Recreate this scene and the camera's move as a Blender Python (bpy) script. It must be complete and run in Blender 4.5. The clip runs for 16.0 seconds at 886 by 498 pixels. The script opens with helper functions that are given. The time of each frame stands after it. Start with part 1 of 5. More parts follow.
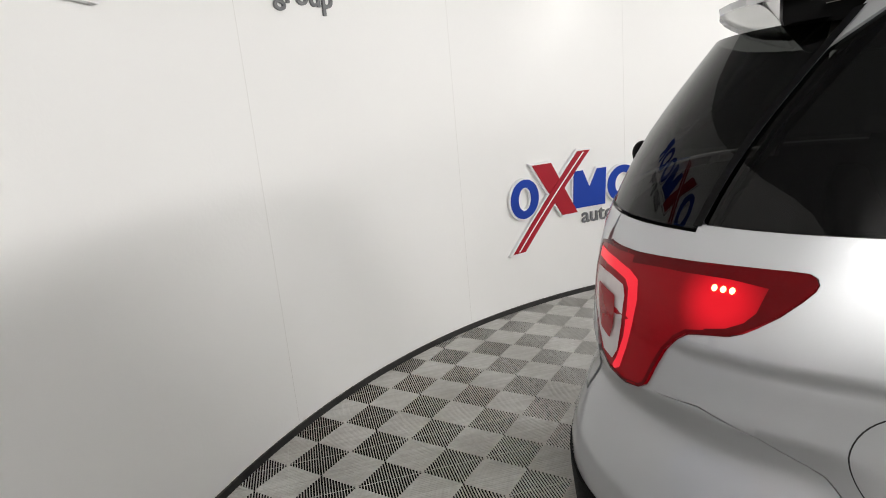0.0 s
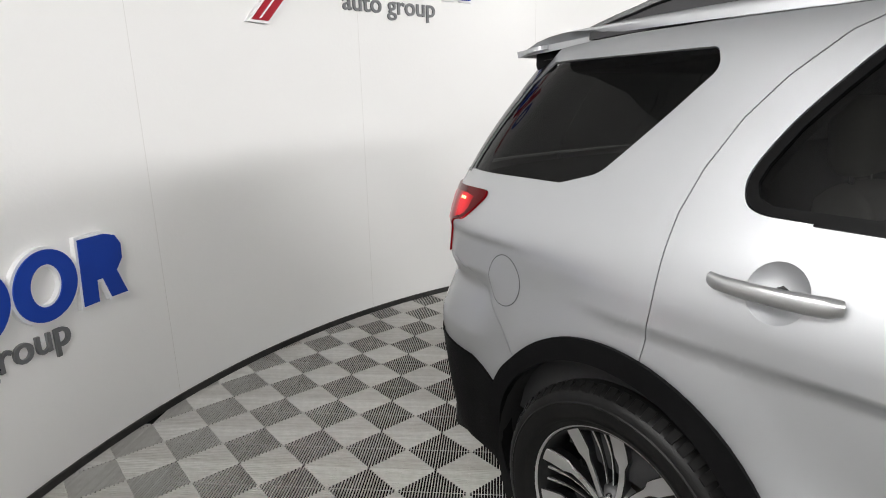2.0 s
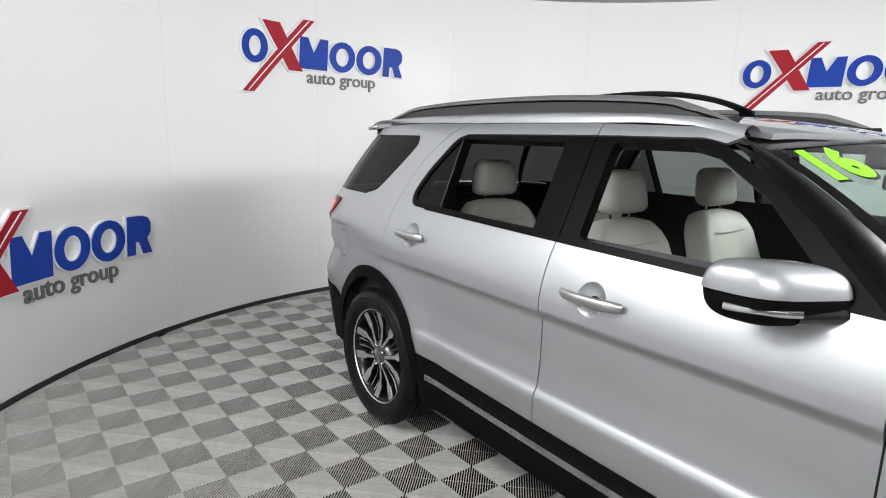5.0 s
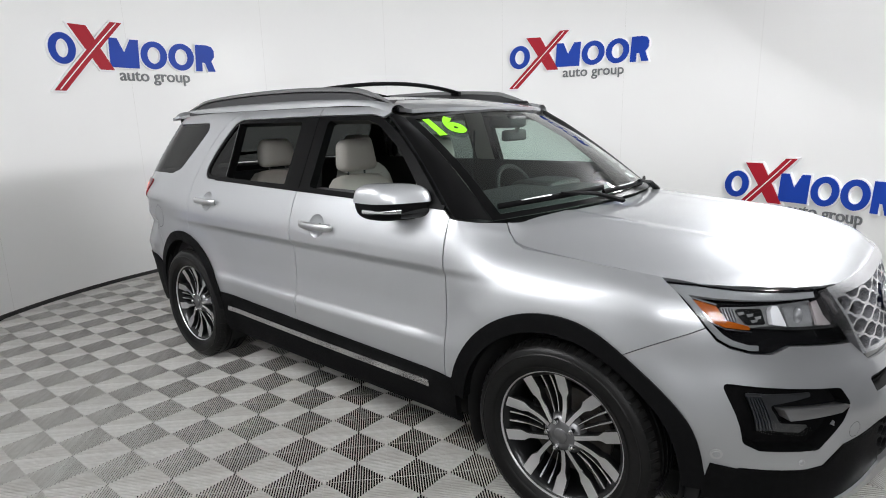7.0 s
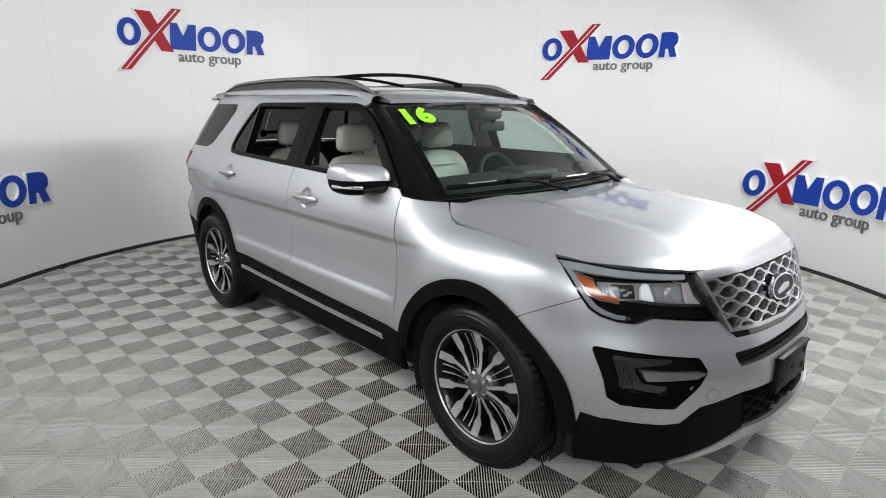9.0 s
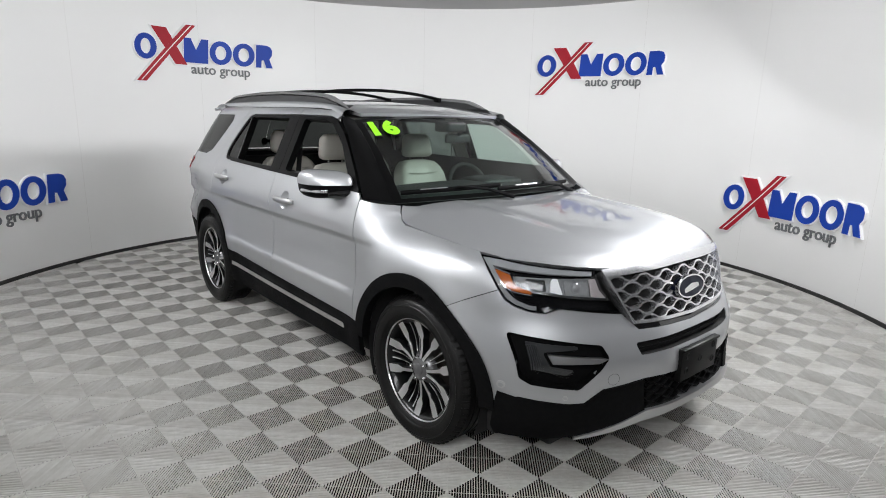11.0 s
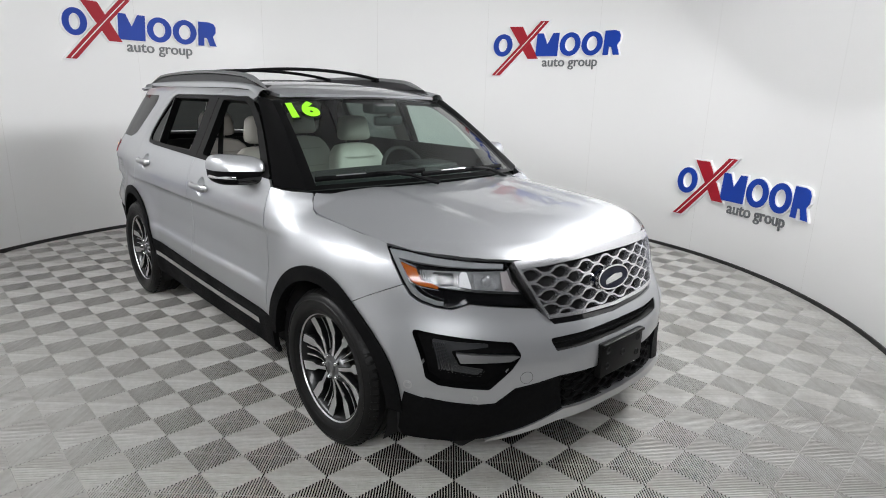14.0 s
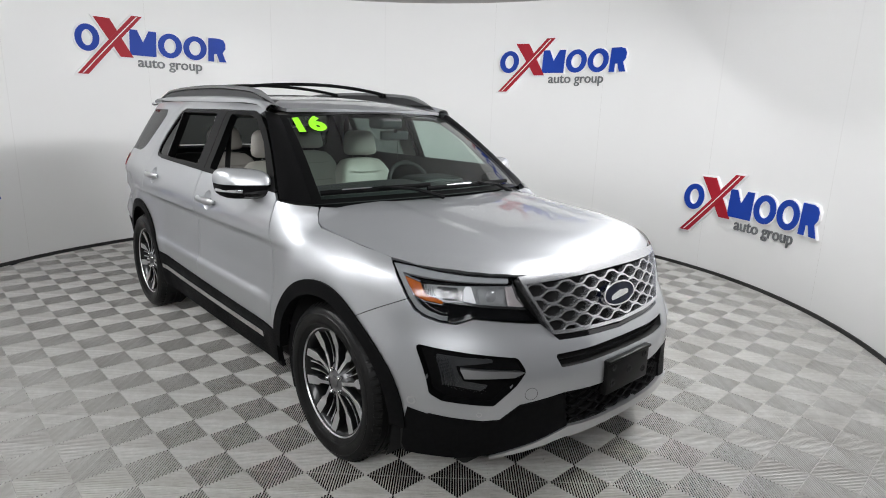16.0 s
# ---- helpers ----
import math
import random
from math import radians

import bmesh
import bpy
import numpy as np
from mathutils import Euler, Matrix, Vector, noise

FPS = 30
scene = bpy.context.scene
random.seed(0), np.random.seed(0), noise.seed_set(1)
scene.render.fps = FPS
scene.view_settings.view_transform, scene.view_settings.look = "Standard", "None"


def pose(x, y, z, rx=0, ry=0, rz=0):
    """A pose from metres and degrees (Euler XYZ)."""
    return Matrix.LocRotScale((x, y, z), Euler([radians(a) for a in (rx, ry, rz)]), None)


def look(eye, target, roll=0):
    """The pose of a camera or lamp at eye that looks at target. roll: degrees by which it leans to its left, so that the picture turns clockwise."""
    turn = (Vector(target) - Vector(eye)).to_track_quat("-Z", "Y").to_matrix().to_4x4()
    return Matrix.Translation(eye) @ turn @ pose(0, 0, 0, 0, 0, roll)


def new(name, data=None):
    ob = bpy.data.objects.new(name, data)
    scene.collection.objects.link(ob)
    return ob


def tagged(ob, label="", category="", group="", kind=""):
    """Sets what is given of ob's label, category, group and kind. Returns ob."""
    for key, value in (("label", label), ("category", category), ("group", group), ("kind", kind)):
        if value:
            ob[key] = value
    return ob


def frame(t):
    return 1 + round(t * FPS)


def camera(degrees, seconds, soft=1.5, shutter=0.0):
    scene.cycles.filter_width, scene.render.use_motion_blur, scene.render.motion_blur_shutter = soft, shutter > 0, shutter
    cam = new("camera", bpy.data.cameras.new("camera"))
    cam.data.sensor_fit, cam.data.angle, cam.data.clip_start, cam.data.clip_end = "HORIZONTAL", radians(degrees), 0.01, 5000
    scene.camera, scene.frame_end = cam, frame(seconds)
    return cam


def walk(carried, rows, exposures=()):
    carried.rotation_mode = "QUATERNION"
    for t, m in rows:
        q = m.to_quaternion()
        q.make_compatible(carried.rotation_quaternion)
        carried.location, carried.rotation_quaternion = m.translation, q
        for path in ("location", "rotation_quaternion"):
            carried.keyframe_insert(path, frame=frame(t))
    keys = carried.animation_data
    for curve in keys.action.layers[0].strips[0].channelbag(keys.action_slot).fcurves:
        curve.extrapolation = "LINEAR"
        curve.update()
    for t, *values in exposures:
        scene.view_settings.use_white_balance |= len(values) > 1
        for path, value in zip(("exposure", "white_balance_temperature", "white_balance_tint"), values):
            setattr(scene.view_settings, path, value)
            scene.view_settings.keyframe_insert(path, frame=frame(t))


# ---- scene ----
cam = camera(74.5, 16.0, 1.0)
METRES, EYE, TILT, LEAN, TURN = 5.814, 1.5, 0.0, 0.0, 35.7
PATH = [
    (0, (-1.989, -1.841, 1.491), (-3.073, -0.222, 1.039), -5.2),
    (0.5, (-1.63, -1.894, 1.487), (-2.859, -0.388, 1.016), -4.8),
    (1, (-1.299, -1.955, 1.49), (-2.647, -0.565, 0.988), -3.9),
    (1.5, (-0.966, -2.055, 1.474), (-2.406, -0.761, 0.972), -2.0),
    (2, (-0.628, -2.104, 1.497), (-2.164, -0.924, 1.0), -1.3),
    (2.5, (-0.312, -2.123, 1.521), (-1.906, -1.012, 1.046), 0.4),
    (3, (-0.004, -2.221, 1.533), (-1.602, -1.108, 1.077), 0.6),
    (3.5, (0.302, -2.32, 1.551), (-1.295, -1.202, 1.103), 0.9),
    (6, (1.892, -2.57, 1.615), (0.358, -1.331, 1.282), 0.7),
    (6.5, (2.169, -2.637, 1.601), (0.768, -1.266, 1.202), -0.4),
    (7, (2.44, -2.747, 1.589), (1.16, -1.274, 1.153), -1.6),
    (7.5, (2.654, -2.726, 1.602), (1.393, -1.254, 1.11), -0.6),
    (8, (2.834, -2.645, 1.597), (1.5, -1.238, 1.107), -0.2),
    (10.5, (3.476, -2.751, 1.668), (2.011, -1.475, 1.192), 1.1),
    (11, (3.592, -2.629, 1.646), (2.111, -1.363, 1.196), 1.4),
    (11.5, (3.593, -2.511, 1.636), (2.092, -1.276, 1.167), 1.2),
    (12, (3.588, -2.4, 1.657), (2.098, -1.163, 1.158), 1.2),
    (12.5, (3.625, -2.322, 1.661), (2.156, -1.07, 1.138), 1.6),
    (13, (3.639, -2.276, 1.654), (2.188, -0.996, 1.149), 1.7),
    (13.5, (3.651, -2.277, 1.653), (2.218, -0.975, 1.152), 1.8),
    (14, (3.66, -2.278, 1.65), (2.24, -0.964, 1.143), 1.5),
    (14.5, (3.664, -2.276, 1.652), (2.252, -0.955, 1.143), 1.3),
    (15, (3.676, -2.281, 1.646), (2.263, -0.959, 1.138), 1.8),
    (15.5, (3.666, -2.271, 1.641), (2.227, -0.967, 1.163), 1.9),
    (16, (3.66, -2.269, 1.645), (2.215, -0.963, 1.188), 1.7),
]
walk(cam, [(t, look(eye, target, roll)) for t, eye, target, roll in PATH],
     [(0, 0.28, 6820, 10), (1.0, 0.42, 6780, 10), (2.0, 0.36, 6680, 10), (3.5, 0.34, 6500, 10), (6.0, 0.22, 6450, 10), (8.0, 0.17, 6450, 10), (11.0, 0.11, 6450, 10), (16, 0.08, 6450, 10)])
world = bpy.data.worlds.new("world")
scene.world = world
world.use_nodes = True
world.node_tree.nodes["Background"].inputs[0].default_value = (0.9, 0.95, 1.0, 1)
world.node_tree.nodes["Background"].inputs[1].default_value = 0.02


def lamp(name, eye, target, wide, high, watts, colour=(0.985, 0.99, 1.0)):
    data = bpy.data.lights.new(name, "AREA")
    data.shape, data.size, data.size_y, data.energy, data.color = "RECTANGLE", wide, high, watts, colour
    ob = new(name, data)
    ob.matrix_world = look(eye, target)
    return ob


# soft lamps under the ceiling: ahead of the car's nose, out in the open corner, along its right flank and on its left side
for name, deg, far, wide, deep, watts, low in (("studio_lamp_front", 7, 3.5, 1.2, 0.6, 115, 0.6), ("studio_lamp_corner", 315, 5.8, 3.2, 1.5, 150, 0.3),
                                              ("studio_lamp_side", 264, 3.6, 3.2, 1.5, 210, 0.1), ("studio_lamp_left", 50, 3.2, 1.8, 0.8, 180, 0.6)):
    t = radians(deg)
    lamp(name, (-0.26 + far * math.cos(t), 0.39 + far * math.sin(t), 3.0), (-0.26 - 1.2 * math.cos(t), 0.39 - 1.2 * math.sin(t), low), wide, deep, watts)
# ---- materials ----
def material(name, colour, rough=0.5, metal=0.0, coat=0.0, grain=0.0, grain_size=0.01, wear=0.0, wear_size=0.5, bump=0.0, bump_size=0.01, rough_vary=0.0,
             random_shade=0.0, emit=None, emit_power=0.0, alpha=1.0, spec=0.5, dark=(0, 0, 0)):
    """A principled surface with fine grain, broad wear, fine relief and a shade that varies from piece to piece."""
    m = bpy.data.materials.new(name)
    m.use_nodes = True
    nt = m.node_tree
    n, link = nt.nodes, nt.links.new
    p = n["Principled BSDF"]
    p.inputs["Base Color"].default_value = (*colour, 1)
    p.inputs["Roughness"].default_value = rough
    p.inputs["Metallic"].default_value = metal
    p.inputs["Coat Weight"].default_value = coat
    p.inputs["Coat Roughness"].default_value = 0.04
    p.inputs["Coat IOR"].default_value = 1.5
    p.inputs["Specular IOR Level"].default_value = spec
    if emit:
        p.inputs["Emission Color"].default_value = (*emit, 1)
        p.inputs["Emission Strength"].default_value = emit_power
    co = n.new("ShaderNodeTexCoord")
    last = None

    def noise_at(size, detail=3.0):
        t = n.new("ShaderNodeTexNoise")
        t.inputs["Scale"].default_value = 1.0 / size
        t.inputs["Detail"].default_value = detail
        link(co.outputs["Object"], t.inputs["Vector"])
        return t.outputs["Fac"]

    def blend(fac, low, amount, previous):
        mix = n.new("ShaderNodeMix")
        mix.data_type = "RGBA"
        ramp = n.new("ShaderNodeMapRange")
        ramp.inputs["From Min"].default_value, ramp.inputs["From Max"].default_value = 0.35, 0.7
        ramp.inputs["To Min"].default_value, ramp.inputs["To Max"].default_value = 0.0, amount
        link(fac, ramp.inputs["Value"])
        link(ramp.outputs["Result"], mix.inputs["Factor"])
        if previous is None:
            mix.inputs["A"].default_value = (*colour, 1)
        else:
            link(previous, mix.inputs["A"])
        mix.inputs["B"].default_value = (*low, 1)
        return mix.outputs["Result"]

    if grain:
        last = blend(noise_at(grain_size), dark, grain, last)
    if wear:
        last = blend(noise_at(wear_size, 5.0), dark, wear, last)
    if random_shade:
        info = n.new("ShaderNodeObjectInfo")
        geo = n.new("ShaderNodeNewGeometry")
        add = n.new("ShaderNodeMath")
        add.operation = "ADD"
        link(info.outputs["Random"], add.inputs[0])
        link(geo.outputs["Random Per Island"], add.inputs[1])
        half = n.new("ShaderNodeMath")
        half.operation = "FRACT"
        link(add.outputs[0], half.inputs[0])
        last = blend(half.outputs[0], dark, random_shade, last)
    if last is not None:
        link(last, p.inputs["Base Color"])
    if rough_vary:
        r = n.new("ShaderNodeMapRange")
        r.inputs["From Min"].default_value, r.inputs["From Max"].default_value = 0.3, 0.7
        r.inputs["To Min"].default_value, r.inputs["To Max"].default_value = max(0.02, rough - rough_vary), min(1, rough + rough_vary)
        link(noise_at(wear_size * 0.6 if wear else 0.3, 4.0), r.inputs["Value"])
        link(r.outputs["Result"], p.inputs["Roughness"])
    if bump:
        b = n.new("ShaderNodeBump")
        b.inputs["Strength"].default_value = 1.0
        b.inputs["Distance"].default_value = bump
        link(noise_at(bump_size, 4.0), b.inputs["Height"])
        link(b.outputs["Normal"], p.inputs["Normal"])
    return m


def glass(name, tint, gloss=1.0, rough=0.0, floor_gloss=0.07):
    """A thin pane: tinted see-through with a Fresnel gloss."""
    m = bpy.data.materials.new(name)
    m.use_nodes = True
    nt = m.node_tree
    n, link = nt.nodes, nt.links.new
    n.remove(n["Principled BSDF"])
    clear, shine, mix, fres = n.new("ShaderNodeBsdfTransparent"), n.new("ShaderNodeBsdfGlossy"), n.new("ShaderNodeMixShader"), n.new("ShaderNodeLayerWeight")
    edge, gain = n.new("ShaderNodeMath"), n.new("ShaderNodeMath")
    edge.operation, gain.operation = "POWER", "MULTIPLY_ADD"
    edge.inputs[1].default_value, gain.inputs[1].default_value, gain.inputs[2].default_value = 5.0, 0.90, floor_gloss
    clear.inputs[0].default_value = (*tint, 1)
    shine.inputs["Roughness"].default_value = rough
    shine.inputs["Color"].default_value = (gloss, gloss, gloss, 1)
    fres.inputs["Blend"].default_value = 0.5
    link(fres.outputs["Facing"], edge.inputs[0])
    link(edge.outputs[0], gain.inputs[0])
    link(gain.outputs[0], mix.inputs[0])
    link(clear.outputs[0], mix.inputs[1])
    link(shine.outputs[0], mix.inputs[2])
    link(mix.outputs[0], n["Material Output"].inputs[0])
    return m


M_WALL = material("white_wall_paint", (0.81, 0.81, 0.80), 0.45, wear=0.05, wear_size=1.3, dark=(0.55, 0.53, 0.5), bump=0.0006, bump_size=0.02, rough_vary=0.1)
M_SHOW = material("dark_showroom_paint", (0.07, 0.07, 0.072), 0.7, wear=0.2, wear_size=1.0, dark=(0.03, 0.03, 0.03))
M_CEIL = material("ceiling_paint", (0.45, 0.45, 0.45), 0.8, wear=0.1, wear_size=1.0, dark=(0.4, 0.4, 0.4))
M_BASE = material("black_rubber_base", (0.015, 0.015, 0.015), 0.5, grain=0.3, dark=(0.06, 0.055, 0.05), grain_size=0.05)
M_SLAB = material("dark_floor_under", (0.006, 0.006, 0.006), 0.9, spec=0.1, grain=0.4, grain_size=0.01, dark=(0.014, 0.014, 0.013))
M_TILE = material("grey_ribbed_plastic", (0.68, 0.675, 0.65), 0.5, spec=0.15, grain=0.2, grain_size=0.03, wear=0.35, wear_size=0.35, dark=(0.27, 0.25, 0.22), random_shade=0.15, rough_vary=0.12, bump=0.0004, bump_size=0.006)
M_PAINT = material("silver_car_paint", (0.49, 0.50, 0.515), 0.41, metal=0.74, coat=1.0, grain=0.12, grain_size=0.0012, dark=(0.35, 0.36, 0.38), wear=0.03, wear_size=0.6)
M_PAINT.node_tree.nodes["Principled BSDF"].inputs["Specular Tint"].default_value = (0.55, 0.56, 0.58, 1)
M_CLAD = material("black_textured_plastic", (0.004, 0.004, 0.0043), 0.6, spec=0.05, grain=0.3, grain_size=0.02, dark=(0.010, 0.010, 0.0105), bump=0.0004, bump_size=0.002, rough_vary=0.1)
M_GLOSS = material("gloss_black_trim", (0.008, 0.008, 0.009), 0.08, coat=0.6, wear=0.2, wear_size=0.2, dark=(0.014, 0.014, 0.015))
M_DARK = material("dark_cavity", (0.006, 0.006, 0.006), 0.9, grain=0.3, dark=(0.012, 0.012, 0.012))
M_CHROME = material("satin_chrome", (0.78, 0.78, 0.79), 0.16, metal=1.0, wear=0.08, wear_size=0.1, dark=(0.5, 0.5, 0.5))
M_SATIN = material("satin_silver_plastic", (0.55, 0.555, 0.56), 0.3, metal=0.9, coat=0.3, grain=0.1, dark=(0.35, 0.35, 0.35), grain_size=0.003)
M_RUBBER = material("tyre_rubber", (0.006, 0.006, 0.006), 0.42, spec=0.2, grain=0.4, grain_size=0.02, dark=(0.012, 0.0115, 0.011), bump=0.0004, bump_size=0.004, rough_vary=0.12)
M_RIMFACE = material("machined_alloy", (0.82, 0.82, 0.83), 0.36, metal=1.0, wear=0.1, wear_size=0.05, dark=(0.45, 0.45, 0.46))
M_RIMDARK = material("dark_painted_alloy", (0.014, 0.0145, 0.015), 0.3, metal=0.6, coat=0.4, grain=0.2, dark=(0.022, 0.022, 0.023))
M_HUB = material("grey_painted_alloy", (0.20, 0.20, 0.205), 0.35, metal=0.8, grain=0.2, grain_size=0.01, dark=(0.12, 0.12, 0.12))
M_IRON = material("brake_iron", (0.09, 0.085, 0.08), 0.5, metal=0.8, grain=0.5, grain_size=0.02, dark=(0.07, 0.05, 0.04))
M_RED = material("red_lamp_lens", (0.15, 0.0012, 0.004), 0.12, spec=0.12, coat=0.0, wear=0.25, wear_size=0.08, dark=(0.06, 0.0, 0.001))
M_REDDARK = material("dark_red_lens", (0.09, 0.0015, 0.003), 0.15, spec=0.1, wear=0.2, wear_size=0.05, dark=(0.015, 0, 0))
M_REDGLOW = material("red_lamp_glow", (0.3, 0.003, 0.006), 0.2, spec=0.2, emit=(1.0, 0.02, 0.05), emit_power=0.55, grain=0.1, dark=(0.3, 0, 0))
M_REDLED = material("red_led", (1, 0.4, 0.3), 0.2, emit=(1.0, 0.26, 0.10), emit_power=7.0)
M_LENS = glass("clear_lamp_lens", (0.93, 0.94, 0.95), 0.4, floor_gloss=0.04)
M_REFL = material("lamp_reflector", (0.75, 0.76, 0.78), 0.18, metal=0.9, wear=0.2, wear_size=0.03, dark=(0.3, 0.3, 0.32))
M_AMBER = material("amber_reflector", (0.40, 0.09, 0.008), 0.15, coat=0.7, grain=0.3, grain_size=0.01, dark=(0.3, 0.07, 0.0))
M_SCREEN = glass("windscreen_glass", (0.62, 0.73, 0.68))
M_TINT = glass("privacy_glass", (0.045, 0.048, 0.046), 0.6, floor_gloss=0.035)
M_REARPANE = glass("rear_door_glass", (0.20, 0.225, 0.215))
M_PANE = glass("side_glass", (0.80, 0.88, 0.84))
M_LEATHER = material("grey_beige_leather", (0.44, 0.42, 0.38), 0.5, grain=0.12, grain_size=0.004, dark=(0.3, 0.28, 0.25), wear=0.15, wear_size=0.15, bump=0.0005, bump_size=0.004)
M_CABIN = material("black_cabin_plastic", (0.02, 0.02, 0.021), 0.6, grain=0.3, dark=(0.035, 0.035, 0.036), bump=0.0003, bump_size=0.003)
M_LINER = material("grey_headliner", (0.32, 0.31, 0.29), 0.9, grain=0.15, grain_size=0.004, dark=(0.22, 0.21, 0.2))
M_BLUE = material("blue_sign_face", (0.008, 0.05, 0.36), 0.45, spec=0.2, wear=0.35, wear_size=0.5, dark=(0.012, 0.03, 0.2))
M_CRIMSON = material("red_sign_face", (0.36, 0.010, 0.022), 0.45, spec=0.2, wear=0.3, wear_size=0.4, dark=(0.3, 0.012, 0.025))
M_GREY = material("grey_sign_face", (0.14, 0.145, 0.15), 0.45, wear=0.2, wear_size=0.3, dark=(0.07, 0.075, 0.08))
M_WHITE = material("white_foam_edge", (0.82, 0.82, 0.83), 0.5, grain=0.08, dark=(0.6, 0.6, 0.62))
M_GREEN = material("neon_green_vinyl", (0.30, 0.95, 0.02), 0.4, grain=0.08, dark=(0.2, 0.7, 0.01))
M_BADGE = material("dark_blue_enamel", (0.002, 0.0035, 0.014), 0.3, spec=0.2, wear=0.2, wear_size=0.05, dark=(0.001, 0.002, 0.008))
M_PLATE = material("black_plate_plastic", (0.006, 0.006, 0.006), 0.4, spec=0.1, grain=0.2, dark=(0.012, 0.012, 0.012), grain_size=0.01)
M_FRAME = material("satin_black_frame", (0.004, 0.004, 0.0042), 0.30, spec=0.05, wear=0.2, wear_size=0.3, dark=(0.012, 0.012, 0.012))
M_GUIDE = material("frosted_light_guide", (0.24, 0.245, 0.25), 0.2, metal=0.0, wear=0.2, wear_size=0.05, dark=(0.35, 0.36, 0.37))
M_MESH = material("bright_silver_mesh", (0.74, 0.745, 0.77), 0.26, metal=0.9, grain=0.1, grain_size=0.004, dark=(0.6, 0.6, 0.6))
M_SMOKE = material("smoked_reflector", (0.36, 0.365, 0.37), 0.25, metal=0.3, wear=0.3, wear_size=0.03, dark=(0.06, 0.06, 0.06))
M_RAIL = material("grey_rail_paint", (0.16, 0.163, 0.166), 0.55, metal=0.2, grain=0.1, dark=(0.15, 0.15, 0.15))
M_CLEAR = material("clear_lamp_plastic", (0.5, 0.47, 0.47), 0.2, wear=0.3, wear_size=0.05, dark=(0.4, 0.25, 0.26))
M_SEAM = material("leather_seam", (0.34, 0.325, 0.29), 0.6, grain=0.2, dark=(0.15, 0.14, 0.13))
M_RAILSIDE = material("dark_grey_rail_side", (0.045, 0.045, 0.047), 0.5, spec=0.25, grain=0.2, dark=(0.03, 0.03, 0.03))
M_FOG = material("grey_fog_lamp_bowl", (0.028, 0.029, 0.03), 0.3, wear=0.3, wear_size=0.03, dark=(0.07, 0.07, 0.075))
M_GAP = material("panel_gap", (0.01, 0.01, 0.01), 0.8, grain=0.2, dark=(0.02, 0.02, 0.02))


def lit_lens(m, centre, reach, low, high):
    """Makes the lamp's own light show through its lens: strongest at its diodes on either side of the car, fading outwards."""
    n, link = m.node_tree.nodes, m.node_tree.links.new
    co, ab, dist, ramp = n.new("ShaderNodeTexCoord"), n.new("ShaderNodeVectorMath"), n.new("ShaderNodeVectorMath"), n.new("ShaderNodeMapRange")
    ab.operation, dist.operation, ramp.interpolation_type = "ABSOLUTE", "DISTANCE", "SMOOTHSTEP"
    link(co.outputs["Object"], ab.inputs[0])
    link(ab.outputs["Vector"], dist.inputs[0])
    dist.inputs[1].default_value = centre
    link(dist.outputs["Value"], ramp.inputs["Value"])
    ramp.inputs["From Min"].default_value, ramp.inputs["From Max"].default_value = 0.015, reach
    ramp.inputs["To Min"].default_value, ramp.inputs["To Max"].default_value = high, low
    p = n["Principled BSDF"]
    p.inputs["Emission Color"].default_value = (1.0, 0.01, 0.025, 1)
    link(ramp.outputs["Result"], p.inputs["Emission Strength"])


lit_lens(M_RED, (2.115, 0.868, 1.158), 0.085, 0.05, 0.55)
# ---- body surfaces of the car: x forward, y to its left, z up, the origin under the middle of the wheelbase ----
def spline(pts, n=24):
    """Dense points of a smooth curve through the given ones."""
    p = np.array(pts, float)
    p = np.vstack([2 * p[0] - p[1], p, 2 * p[-1] - p[-2]])
    out = []
    for i in range(1, len(p) - 2):
        a, b, c, d = p[i - 1], p[i], p[i + 1], p[i + 2]
        for k in range(n):
            t = k / n
            out.append(0.5 * (2 * b + (c - a) * t + (2 * a - 5 * b + 4 * c - d) * t**2 + (3 * b - a - 3 * c + d) * t**3))
    out.append(p[-2])
    return np.array(out)


def table(pts):
    """A smooth function of one value through the given pairs."""
    d = spline(pts, 12)
    order = np.argsort(d[:, 0])
    xs, ys = d[order, 0], d[order, 1]
    return lambda v: float(np.interp(v, xs, ys))


def ease(v, a, b):
    t = min(1.0, max(0.0, (v - a) / (b - a)))
    return t * t * (3 - 2 * t)


# Plan of the body at bumper height, from the middle of the front round the right side to the middle of the rear.
PLAN = spline([(2.405, 0), (2.395, 0.25), (2.347, 0.45), (2.285, 0.6), (2.19, 0.745), (2.08, 0.85), (1.945, 0.92), (1.78, 0.955), (1.43, 0.975), (0.9, 0.978), (0, 0.985),
               (-0.9, 0.98), (-1.43, 0.968), (-1.9, 0.943), (-2.15, 0.918), (-2.33, 0.83), (-2.47, 0.66), (-2.55, 0.4), (-2.58, 0)], 30)
RUN = np.r_[0, np.cumsum(np.hypot(*np.diff(PLAN, axis=0).T))]
